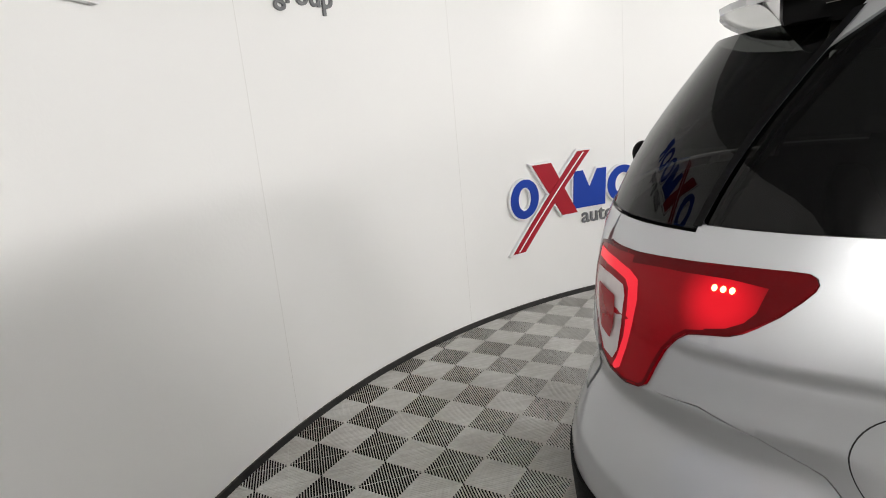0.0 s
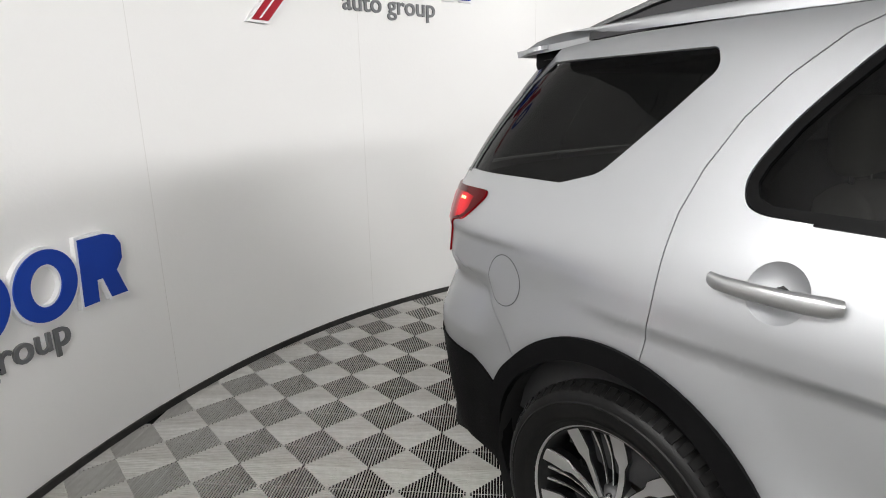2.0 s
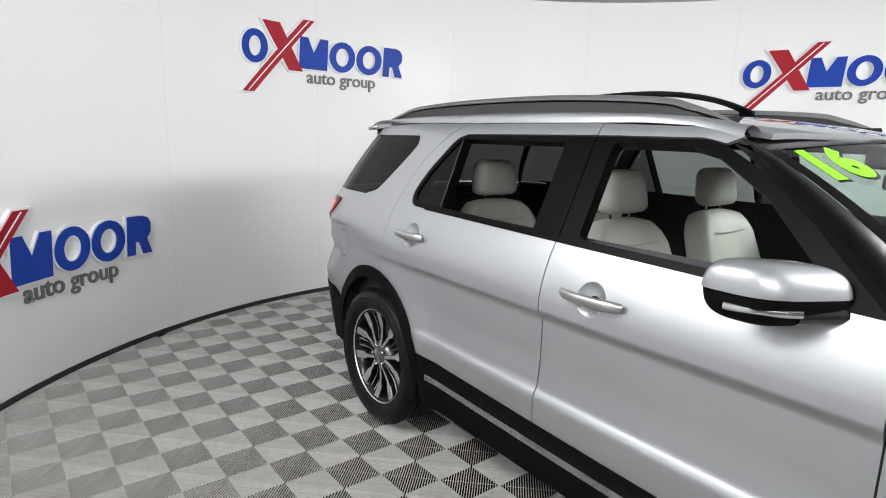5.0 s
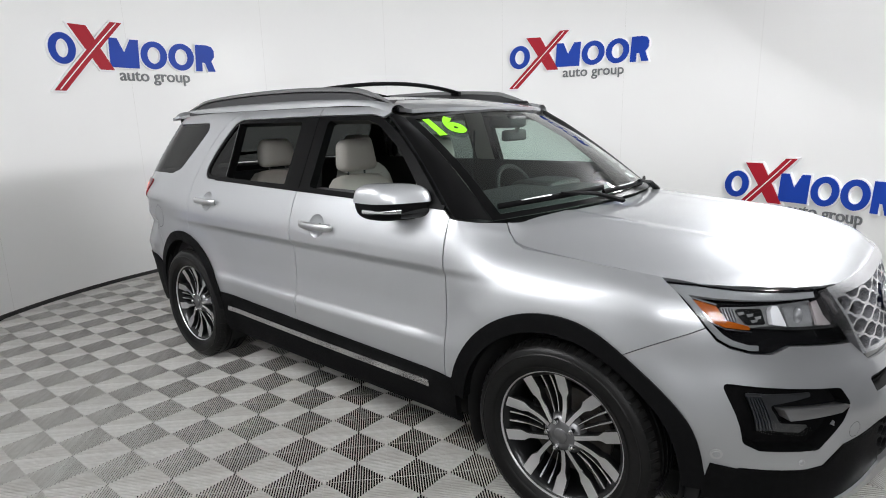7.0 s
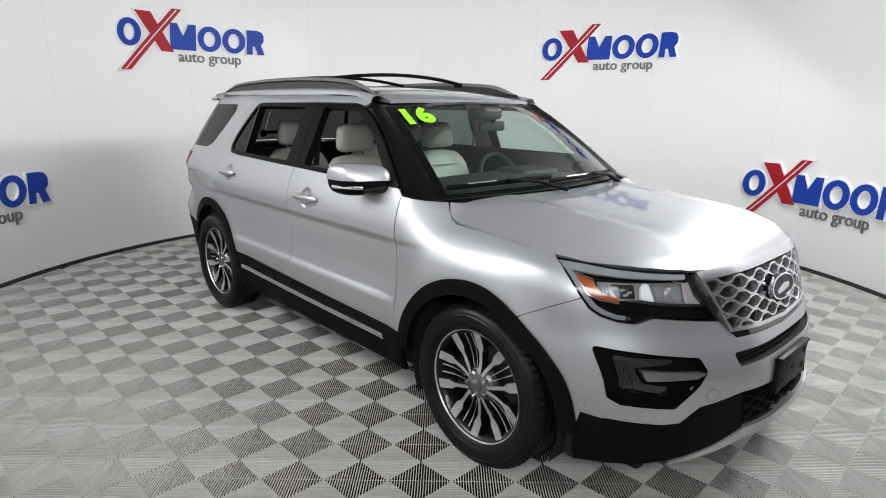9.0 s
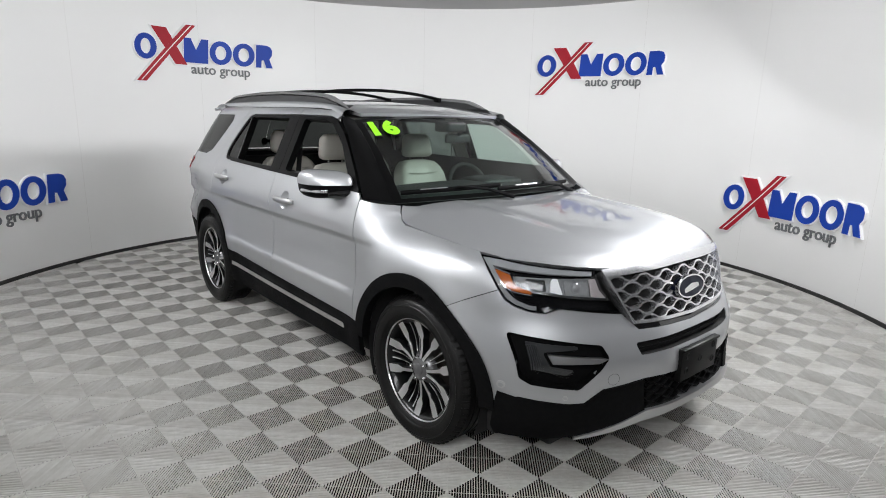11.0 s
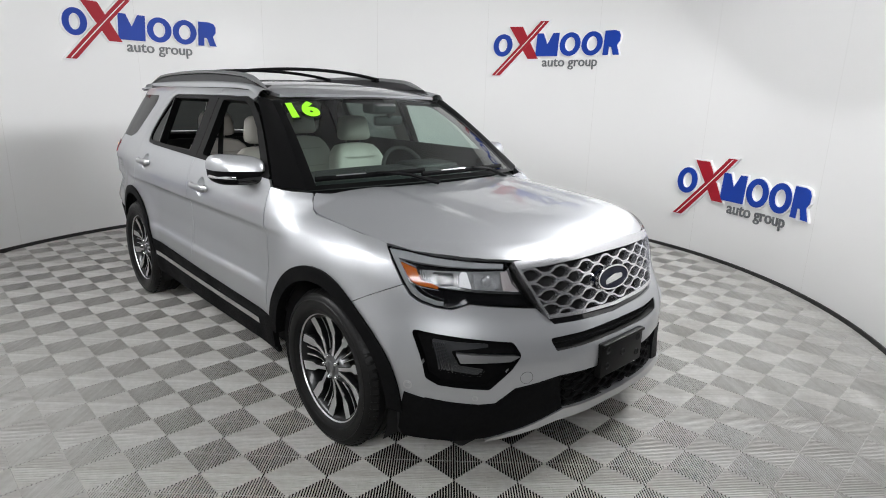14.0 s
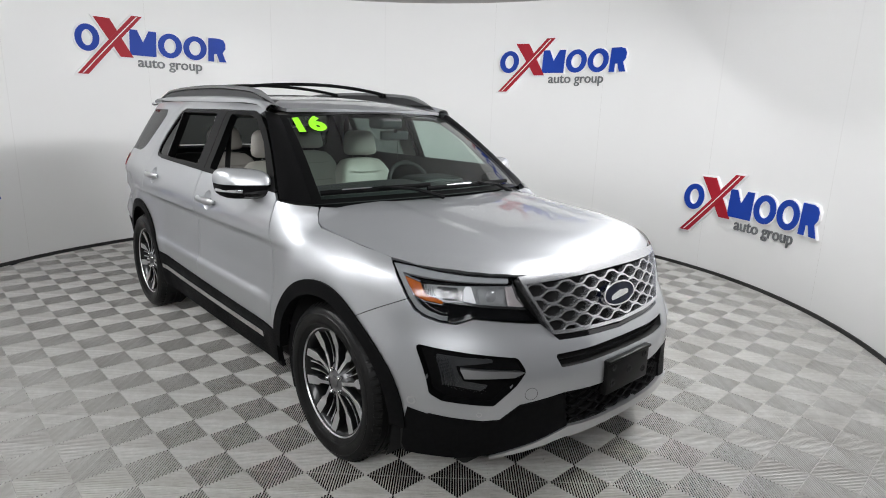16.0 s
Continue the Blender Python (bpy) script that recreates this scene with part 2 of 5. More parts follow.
# the run round the nose is evened out so that the flank's measures begin at the front axle
FLANK = float(np.interp(-1.43, -PLAN[:, 0], RUN))
RUN = np.where(RUN < FLANK, RUN * (1.5249 / FLANK), RUN + 1.5249 - FLANK)
LONG = float(RUN[-1])
D_SIDE = table([(0.10, 0.16), (0.16, 0.09), (0.22, 0.05), (0.30, 0.03), (0.45, 0.012), (0.6, 0.0), (0.8, 0.0), (1.0, 0.0), (1.06, 0.006), (1.12, 0.022), (1.18, 0.045),
                (1.24, 0.075), (1.30, 0.105), (1.45, 0.175), (1.60, 0.245), (1.66, 0.29), (1.70, 0.36), (1.73, 0.47)])
D_FRONT = table([(0.10, 0.10), (0.16, 0.06), (0.22, 0.035), (0.30, 0.02), (0.45, 0.012), (0.6, 0.0), (0.8, 0.0), (0.9, 0.006), (0.95, 0.015), (1.0, 0.037), (1.04, 0.07), (1.08, 0.115),
                 (1.12, 0.16), (1.16, 0.21), (1.3, 0.45)])
E_FRONT = table([(0.10, 0.12), (0.2, 0.03), (0.27, 0.0), (0.33, -0.01), (0.45, 0.0), (0.6, 0.0), (0.7, 0.03), (0.8, 0.075), (0.9, 0.1), (1.0, 0.14), (1.04, 0.19), (1.08, 0.27), (1.3, 0.8)])
E_REAR = table([(0.15, 0.2), (0.25, 0.06), (0.35, 0.03), (0.5, 0.01), (0.6, 0.008), (0.68, 0.02), (0.75, 0.045), (0.95, 0.07), (1.1, 0.085), (1.23, 0.11), (1.4, 0.192), (1.6, 0.34), (1.66, 0.395),
                (1.73, 0.6)])


SHELF = table([(0.1, 0.0), (0.5, 0.0), (0.6, -0.006), (0.71, -0.02), (0.745, -0.018), (0.86, 0.018), (0.9, 0.022), (0.945, 0.006), (0.97, 0.0), (1.1, 0.0), (1.8, 0.0)])


def along(x):
    """The run along the right side's plan at which it stands at x."""
    return float(np.interp(-x, -PLAN[:, 0], RUN))


def body(s, z):
    """The skin at a run s round the plan (below 0: the left side) and a height z."""
    side = -1.0
    if s < 0:
        s, side = -s, 1.0
    if s > LONG:
        s, side = 2 * LONG - s, -side
    cx, cy = float(np.interp(s, RUN, PLAN[:, 0])), float(np.interp(s, RUN, PLAN[:, 1]))
    f = ease(cx, 0.9, 1.2)
    d = D_SIDE(z) * (1 - f) + D_FRONT(z) * f
    door = ease(cx, -1.12, -0.85) * (1 - ease(cx, 0.7, 1.0))
    rear = ease(cx, -1.7, -1.3) * (1 - ease(cx, 0.9, 1.15))
    d += 0.012 * rear * (1 - ease(z, 0.945, 0.98)) * ease(z, 0.62, 0.8) + 0.016 * door * (1 - ease(z, 0.945, 0.985)) * ease(z, 0.64, 0.685)
    d += 0.011 * ease(cx, -1.75, -2.0) * (1 - ease(z, 1.055, 1.085)) * ease(z, 0.93, 1.05)
    if cx < -1.3:
        d += 0.020 * ease(z, 1.12, 0.95) * ease(cx, -1.35, -1.8) + 0.028 * ease(z, 0.85, 0.6) * ease(cx, -1.6, -2.1)
    flare = min(math.hypot(cx - 1.43, z - 0.385), math.hypot(cx + 1.44, z - 0.385))
    d -= 0.013 * (1 - ease(flare, 0.50, 0.66))
    shelf = SHELF(z) * ease(cx, -1.93, -2.06)
    d += shelf
    x = cx + 0.7 * shelf
    if cx > 1.3:
        x -= E_FRONT(z) * ease(cx, 1.4, 1.95)
    elif cx < -1.1:
        x += E_REAR(z) * ease(cx, -1.2, -2.35)
    return Vector((x, side * cy * (1 - d / 0.975), z))


HOOD_MID = table([(0.9, 1.225), (1.0, 1.21), (1.2, 1.19), (1.5, 1.165), (1.8, 1.14), (2.0, 1.12), (2.26, 1.09), (2.4, 1.07)])
HOOD_LIP = table([(-0.1, 0.2), (-0.03, 0.125), (0.0, 0.088), (0.05, 0.045), (0.1, 0.028), (0.2, 0.01), (0.35, 0.0), (0.6, 0.0), (2.0, 0.0)])


def hood(x, y):
    a = abs(y) / 0.86
    front = 2.26 - 0.44 * (abs(y) / 0.83) ** 3.3
    z = HOOD_MID(x) - 0.095 * a**3 - HOOD_LIP(front - x) * (1 - 0.9 * a**3)
    z += 0.009 * (ease(a, 0.45, 0.56) - 0.5) * (1 - ease(a, 0.75, 1.0)) * (1 - ease(x, 1.8, 2.15))
    z += 0.042 * ease(x, 1.19, 1.06) * ease(a, 0.78, 0.94)
    return Vector((x, y, z))


ROOF_MID = table([(-2.4, 1.655), (-2.2, 1.675), (-1.8, 1.705), (-1.2, 1.728), (-0.5, 1.735), (0, 1.717), (0.3, 1.687), (0.5, 1.648), (0.7, 1.58)])


def roof(x, y):
    a = abs(y) / 0.72
    return Vector((x, y, ROOF_MID(x) - 0.05 * a**2.5 - 0.03 * max(0.0, a - 0.8) ** 2))


def screen(u, v):
    """The windscreen: u across (-1 right to 1 left), v from its foot to its top."""
    y0, y1 = 0.79, 0.645
    half = y0 + (y1 - y0) * v
    bow = 1 - u * u
    x = 1.02 + (0.39 - 1.02) * v + 0.25 * bow * (1 - 0.55 * v)
    z = 1.165 + (1.60 - 1.165) * v + 0.035 * bow + 0.03 * math.sin(math.pi * v)
    return Vector((x, half * u, z))
# ---- building helpers ----
def part(name, bm, mat, parent=None, label="", smooth=38, normals=None):
    """Links a bmesh as one mesh object under a thing or a part."""
    mesh = bpy.data.meshes.new(name)
    bm.to_mesh(mesh)
    bm.free()
    mesh.materials.append(mat)
    return placed(name, mesh, parent, label, smooth, normals)


def placed(name, mesh, parent=None, label="", smooth=38, normals=None):
    if smooth and len(mesh.polygons):
        mesh.polygons.foreach_set("use_smooth", [True] * len(mesh.polygons))
        if normals is None:
            mesh.set_sharp_from_angle(angle=radians(smooth))
        else:
            mesh.normals_split_custom_set(normals)
    ob = new(name, mesh)
    if parent is not None:
        ob.parent = parent
    if label:
        tagged(ob, label)
    return ob


def thing(name, label, category, group="", kind=""):
    return tagged(new(name), label, category, group, kind)


def rounded(pts, r=0.0, n=5):
    """A closed outline with its corners rounded off; a third number at a point is that corner's own radius."""
    out, m = [], len(pts)
    for i in range(m):
        a, b, c = (Vector(pts[k % m][:2]) for k in (i - 1, i, i + 1))
        rad = pts[i][2] if len(pts[i]) > 2 else r
        u, v = a - b, c - b
        if rad <= 0 or u.length < 1e-6 or v.length < 1e-6:
            out.append(tuple(b))
            continue
        ang = u.angle(v, math.pi)
        if ang > math.pi - 0.05:
            out.append(tuple(b))
            continue
        cut = min(rad / math.tan(ang / 2), u.length * 0.48, v.length * 0.48)
        p, q = b + u.normalized() * cut, b + v.normalized() * cut
        for k in range(n + 1):
            t = k / n
            out.append(tuple((1 - t) ** 2 * p + 2 * t * (1 - t) * b + t * t * q))
    return out


def area2(pts):
    return sum(a[0] * b[1] - b[0] * a[1] for a, b in zip(pts, pts[1:] + pts[:1]))


def inset(pts, g):
    """The outline moved inwards by g."""
    sign = 1 if area2(pts) > 0 else -1
    out, m = [], len(pts)
    for i in range(m):
        a, b, c = (Vector(pts[k % m][:2]) for k in (i - 1, i, i + 1))
        u, v = (b - a), (c - b)
        if u.length < 1e-7 or v.length < 1e-7:
            out.append(tuple(b))
            continue
        u.normalize(), v.normalize()
        nn = Vector((-u.y, u.x)) + Vector((-v.y, v.x))
        nn = nn.normalized() if nn.length > 1e-6 else Vector((-u.y, u.x))
        k = max(0.45, nn.dot(Vector((-u.y, u.x))))
        out.append(tuple(b + nn * (sign * g / k)))
    return out


def arc(cx, cy, r, a0, a1, n=20, ry=None):
    return [(cx + r * math.cos(radians(a0 + (a1 - a0) * k / n)), cy + (ry or r) * math.sin(radians(a0 + (a1 - a0) * k / n))) for k in range(n + 1)]


def skin_normal(surf, u, v, h=0.002):
    n = (surf(u + h, v) - surf(u - h, v)).cross(surf(u, v + h) - surf(u, v - h))
    return n.normalized() if n.length > 1e-12 else Vector((0, 0, 1))


def panel(name, loops, surf, mat, parent=None, label="", lift=0.0, depth=0.014, grid=(0.07, 0.06), flip=False, crown=0.0, back=False):
    """A sheet on a surface: loops[0] is its outline in the surface's own two measures, the others are holes. It is lifted off the surface along the normal,
    its rim goes depth deep. flip turns the outside round."""
    bm = bmesh.new()
    edges = []
    for pts in loops:
        vs = [bm.verts.new((p[0], p[1], 0)) for p in pts]
        edges += [bm.edges.new((vs[i], vs[(i + 1) % len(vs)])) for i in range(len(vs))]
    bmesh.ops.triangle_fill(bm, use_beauty=True, use_dissolve=False, edges=edges, normal=(0, 0, 1))
    us, vs_ = [p[0] for p in loops[0]], [p[1] for p in loops[0]]
    for axis, (lo, hi), step in ((0, (min(us), max(us)), grid[0]), (1, (min(vs_), max(vs_)), grid[1])):
        for k in range(1, int((hi - lo) / step) + 1):
            at = lo + (hi - lo) * k / (int((hi - lo) / step) + 1)
            co, no = [0, 0, 0], [0, 0, 0]
            co[axis], no[axis] = at, 1
            bmesh.ops.bisect_plane(bm, geom=bm.verts[:] + bm.edges[:] + bm.faces[:], plane_co=co, plane_no=no, dist=1e-6)
    bmesh.ops.recalc_face_normals(bm, faces=bm.faces[:])
    if bm.faces and sum(f.normal.z * f.calc_area() for f in bm.faces) < 0:
        bmesh.ops.reverse_faces(bm, faces=bm.faces[:])
    sign = -1.0 if flip else 1.0
    bm.verts.index_update()
    normal = {}
    flat = {v: (v.co.x, v.co.y) for v in bm.verts}
    for v, (a, b) in flat.items():
        n = skin_normal(surf, a, b) * sign
        v.co = surf(a, b) + n * lift
        normal[v] = n
    if flip:
        bmesh.ops.reverse_faces(bm, faces=bm.faces[:])
    top = set(bm.faces)
    rim = [e for e in bm.edges if len(e.link_faces) == 1]
    if depth:
        low = {}
        for e in rim:
            for v in e.verts:
                if v not in low:
                    low[v] = bm.verts.new(v.co - normal[v] * depth)
        for e in rim:
            a, b = e.link_loops[0].vert, e.link_loops[0].link_loop_next.vert
            bm.faces.new((b, a, low[a], low[b]))
    bm.normal_update()
    bm.faces.index_update()
    ns = []
    for f in bm.faces:
        for lo in f.loops:
            ns.append(tuple(normal[lo.vert]) if f in top else tuple(f.normal))
    return part(name, bm, mat, parent, label, 1, ns)


def mirrored(pts):
    return [(-p[0], p[1], *p[2:]) for p in reversed(pts)]


def box_bm(lo, hi, bevel=0.0, seg=2, bm=None):
    bm = bm or bmesh.new()
    made = bmesh.ops.create_cube(bm, size=1)["verts"]
    for v in made:
        v.co = Vector([lo[k] + (hi[k] - lo[k]) * (v.co[k] + 0.5) for k in range(3)])
    if bevel:
        es = [e for e in bm.edges if all(v in made for v in e.verts)]
        bmesh.ops.bevel(bm, geom=es, offset=bevel, segments=seg, affect="EDGES", profile=0.5)
    return bm


def tube_bm(pts, r, seg=10, bm=None, squash=None, caps=True):
    """A round bar along points; r may be one radius or one a point; squash: (across, up) factors."""
    bm = bm or bmesh.new()
    pts = [Vector(p) for p in pts]
    rs = r if isinstance(r, (list, tuple)) else [r] * len(pts)
    rings = []
    for i, p in enumerate(pts):
        d = (pts[min(i + 1, len(pts) - 1)] - pts[max(i - 1, 0)]).normalized()
        side = d.cross(Vector((0, 0, 1)))
        side = side.normalized() if side.length > 0.05 else Vector((0, 1, 0))
        up = side.cross(d).normalized()
        a, b = squash or (1, 1)
        rings.append([bm.verts.new(p + side * (math.cos(t) * rs[i] * a) + up * (math.sin(t) * rs[i] * b)) for t in (2 * math.pi * k / seg for k in range(seg))])
    for q, w in zip(rings, rings[1:]):
        for k in range(seg):
            bm.faces.new((q[k], q[(k + 1) % seg], w[(k + 1) % seg], w[k]))
    if caps:
        bm.faces.new(list(reversed(rings[0])))
        bm.faces.new(rings[-1])
    bmesh.ops.recalc_face_normals(bm, faces=bm.faces[:])
    return bm


def sheet_bm(surf, us, vs, bm=None, lift=0.0):
    bm = bm or bmesh.new()
    g = [[bm.verts.new(surf(u, v) + (skin_normal(surf, u, v) * lift if lift else Vector())) for v in vs] for u in us]
    for i in range(len(us) - 1):
        for j in range(len(vs) - 1):
            bm.faces.new((g[i][j], g[i + 1][j], g[i + 1][j + 1], g[i][j + 1]))
    return bm


def spun_bm(profile, axis="Y", seg=64, bm=None):
    """A turned body from (radius, along the axis) pairs."""
    bm = bm or bmesh.new()
    rings = []
    for r, h in profile:
        ring = []
        for k in range(seg):
            t = 2 * math.pi * k / seg
            c, s = r * math.cos(t), r * math.sin(t)
            ring.append(bm.verts.new({"Y": (c, h, s), "Z": (c, s, h), "X": (h, c, s)}[axis]))
        rings.append(ring)
    for q, w in zip(rings, rings[1:]):
        for k in range(seg):
            bm.faces.new((q[k], q[(k + 1) % seg], w[(k + 1) % seg], w[k]))
    bmesh.ops.recalc_face_normals(bm, faces=bm.faces[:])
    return bm


def steps(a, b, n):
    return [a + (b - a) * k / n for k in range(n + 1)]
# ---- the round studio ----
CX, CY, RAD, TALL = -0.26, 0.39, 3.91, 3.1


def drum(u, v):
    """The inner face of the round wall: u metres of arc, running clockwise from the east, v the height."""
    t = -u / RAD
    return Vector((CX + RAD * math.cos(t), CY + RAD * math.sin(t), v))


def at_angle(deg):
    return -radians(deg) * RAD


def ring_wall(name, mat, a0, a1, r0, r1, z0, z1, n, label):
    bm = bmesh.new()
    rows = []
    for k in range(n + 1):
        t = radians(a0 + (a1 - a0) * k / n)
        rows.append([bm.verts.new((CX + r * math.cos(t), CY + r * math.sin(t), z)) for r, z in ((r0, z0), (r0, z1), (r1, z1), (r1, z0))])
    for a, b in zip(rows, rows[1:]):
        for k in range(4):
            bm.faces.new((a[k], a[(k + 1) % 4], b[(k + 1) % 4], b[k]))
    bm.faces.new(rows[0])
    bm.faces.new(list(reversed(rows[-1])))
    bmesh.ops.recalc_face_normals(bm, faces=bm.faces[:])
    return tagged(part(name, bm, mat), label, name.split("_")[0], kind="structure")


ring_wall("wall_round", M_WALL, 10, 298, RAD, RAD + 0.12, 0, TALL, 140, "smooth white curved studio wall of painted panels")
ring_wall("baseboard", M_BASE, 10, 298, RAD - 0.012, RAD - 0.001, 0, 0.036, 140, "thin black rubber strip along the wall's foot")
a, b = radians(10), radians(298)
P0, P1 = (CX + RAD * math.cos(a), CY + RAD * math.sin(a)), (CX + RAD * math.cos(b), CY + RAD * math.sin(b))
# unseen walls added to close the open side, dark to keep the nose's reflections dark
for nm, lo, hi in (("wall_north", (P0[0], P0[1], 0), (6.6, P0[1] + 0.12, TALL)), ("wall_east", (6.6, -5.6, 0), (6.72, P0[1] + 0.12, TALL)), ("wall_south", (P1[0] - 0.12, -5.72, 0), (6.72, -5.6, TALL)),
                   ("wall_west", (P1[0] - 0.12, -5.6, 0), (P1[0], P1[1], TALL))):
    tagged(part(nm, box_bm(lo, hi), M_SHOW), "plain dark unseen showroom wall", "wall", kind="structure")
tagged(part("ceiling", box_bm((-4.6, -5.8, TALL), (6.8, 4.6, TALL + 0.1)), M_CEIL), "plain grey-white studio ceiling", "ceiling", kind="structure")
# fine upright joints between the wall's panels
for deg in (186.6, 164.0, 141.4, 118.8, 96.2, 73.6, 51.0, 209.2, 231.8):
    u = at_angle(deg)
    tagged(panel("trim", [[(u - 0.0011, 0.05), (u + 0.0011, 0.05), (u + 0.0011, 3.09), (u - 0.0011, 3.09)]], drum, material("wall_joint", (0.62, 0.61, 0.59), 0.6) if deg == 186.6 else bpy.data.materials["wall_joint"],
                 lift=0.0012, depth=0, grid=(1, 1)), "fine upright joint between wall panels", "trim", kind="structure")


def word(text, a, b, base, parent):
    """A word of raised grey letters on the round wall, from arc a to arc b."""
    cu = bpy.data.curves.new("lettering", "FONT")
    cu.body, cu.size, cu.offset, cu.resolution_u, cu.extrude = text, 0.168, 0.0016, 4, 0.006
    tmp = bpy.data.objects.new("lettering", cu)
    scene.collection.objects.link(tmp)
    mesh = bpy.data.meshes.new_from_object(tmp.evaluated_get(bpy.context.evaluated_depsgraph_get()))
    bpy.data.objects.remove(tmp)
    xs = [v.co.x for v in mesh.vertices]
    x0, x1 = min(xs), max(xs)
    for vert in mesh.vertices:
        p = drum(a + (vert.co.x - x0) / (x1 - x0) * (b - a), base + vert.co.y)
        inward = Vector((CX - p.x, CY - p.y, 0)).normalized()
        vert.co = p + inward * (vert.co.z + 0.0065)
    mesh.materials.clear()
    mesh.materials.append(M_GREY)
    return placed("lettering", mesh, parent, "small raised grey letters", 0)


def sign(deg, dz):
    """A raised wall sign: blue shapes, a red cross with a white line, and two small grey words."""
    t = thing("wall_sign", "raised sign of blue, red shapes and grey words on white wall", "sign", "signs round the wall")
    u0 = at_angle(deg)

    def put(name, loops, mat, lift, depth, label="", halo=0.0):
        moved = [[(u0 + p[0], 2.19 + dz + p[1]) for p in pts] for pts in loops]
        ob = panel(name, moved, drum, mat, t, label, lift=lift, depth=depth, grid=(0.12, 9))
        if halo:
            panel("backing", [inset(moved[0], -halo)] + [inset(h, halo * 0.8) for h in moved[1:]], drum, M_WHITE, ob, "white foam backing", lift=lift - 0.006, depth=lift - 0.006, grid=(0.12, 9))
        return ob

    def oval(u, w, h=0.285, z=0.0):
        c = (u + w / 2, z + h / 2)
        return [arc(*c, w / 2, 0, 352, 44, h / 2), list(reversed(arc(*c, w / 2 - 0.072, 0, 350, 35, h / 2 - 0.058)))]

    lean = lambda pts: [(p[0] + 0.06 * p[1], p[1]) for p in pts]  # noqa: E731
    for u, w in ((0.0, 0.265), (0.925, 0.285), (1.225, 0.285)):
        put("ring_shape", [lean(p) for p in oval(u, w)], M_BLUE, 0.03, 0.012, "blue oval ring", 0.012)
    put("block_shape", [lean([(0.60, 0), (0.905, 0), (0.905, 0.285), (0.82, 0.285), (0.752, 0.15), (0.685, 0.285), (0.60, 0.285)])],
        M_BLUE, 0.03, 0.012, "blue notched block", 0.012)
    put("block_shape", [lean([(1.53, 0), (1.603, 0), (1.603, 0.095), (1.635, 0.095), (1.672, 0), (1.755, 0), (1.708, 0.112), (1.742, 0.16), (1.742, 0.225), (1.715, 0.268), (1.66, 0.285), (1.53, 0.285)])], M_BLUE, 0.03, 0.012, "blue rounded block", 0.012)
    put("slash_shape", [[(0.0, -0.245), (0.115, -0.245), (0.77, 0.435), (0.655, 0.435)]], M_CRIMSON, 0.034, 0.014, "red slanting bar", 0.014)
    put("slash_shape", [[(0.495, -0.03), (0.64, -0.03), (0.405, 0.375), (0.225, 0.375)]], M_CRIMSON, 0.030, 0.012, "red slanting bar", 0.014)
    put("line_shape", [[(0.05, -0.235), (0.064, -0.235), (0.715, 0.425), (0.701, 0.425)]], M_WHITE, 0.0355, 0.001, "thin white line")
    word("auto", u0 + 0.695, u0 + 1.005, 2.19 + dz - 0.125, t)
    word("group", u0 + 1.055, u0 + 1.455, 2.19 + dz - 0.125, t)
    return t


for deg, dz in ((198.5, 0), (117.5, 0), (77.5, -1.52), (157.8, -1.50), (238.3, -1.51)):
    sign(deg, dz)
# ---- the car's shell ----
car = thing("suv", "silver sport utility vehicle with black cladding and open side windows", "car")
SF, SR = along(1.43), along(-1.43) + 0.02
X = along


def skin(name, loops, mat, parent=None, label="", lift=0.0, depth=0.014, grid=(0.07, 0.05), gap=0.0014):
    loops = [inset(loops[0], gap)] + [inset(h, -gap) for h in loops[1:]] if gap else loops
    return panel(name, loops, body, mat, parent or car, label, lift, depth, grid, flip=True)


def both(name, loops, mat, parents=(None, None), label="", **more):
    """The same panel on the right side and, mirrored, on the left."""
    return [skin(name, loops, mat, parents[0], label, **more), skin(name, [mirrored(p) for p in loops], mat, parents[1], label, **more)]


def belt(x):
    return 1.236 - 0.018 * x


def sill(x):
    return 0.531 - 0.029 * x


def wheel_arc(s, r, a0, a1, n=22, lift=0.385):
    return arc(s, lift, r, a0, a1, n)


# hood, front fenders, doors, quarter panels
HOOD_EDGE = [(1.085, -0.775, 0.01), (1.11, -0.803), (1.135, -0.823), (1.17, -0.842), (1.22, -0.8565), (1.30, -0.86), (1.39, -0.861), (1.53, -0.858), (1.67, -0.849), (1.755, -0.839)]
HOOD_NOSE = [(2.26 - 0.44 * (k / 0.83) ** 3.3, -k) for k in (0.80, 0.775, 0.74, 0.67, 0.6, 0.52, 0.44, 0.36, 0.28, 0.2, 0.1)]
half = rounded(HOOD_EDGE + HOOD_NOSE, 0.0)
back = [(1.245, -0.12), (1.225, -0.3), (1.175, -0.5), (1.115, -0.66)]
outline = half + [(2.26, 0.0)] + [(p[0], -p[1]) for p in reversed(half)] + [(p[0], -p[1]) for p in reversed(back)] + [(1.25, 0)] + back
hood_panel = panel("hood", [outline], hood, M_PAINT, car, "silver sculpted bonnet", 0.0, 0.02, (0.022, 0.04))

fender = ([(X(0.901), 1.185), (1.936, 1.170), (1.896, 1.169), (1.854, 1.167), (1.826, 1.134), (1.786, 1.099), (1.738, 1.0845), (1.652, 1.081), (1.567, 1.078), (1.345, 1.070), (1.092, 1.060), (1.022, 1.050), (1.006, 1.003), (0.972, 0.948), (0.955, 0.915)]
          + wheel_arc(SF, 0.49, 124, 14, 26) + [(X(0.901), 0.503)])
fenders = both("front_fender", [fender], M_PAINT, grid=(0.04, 0.025))

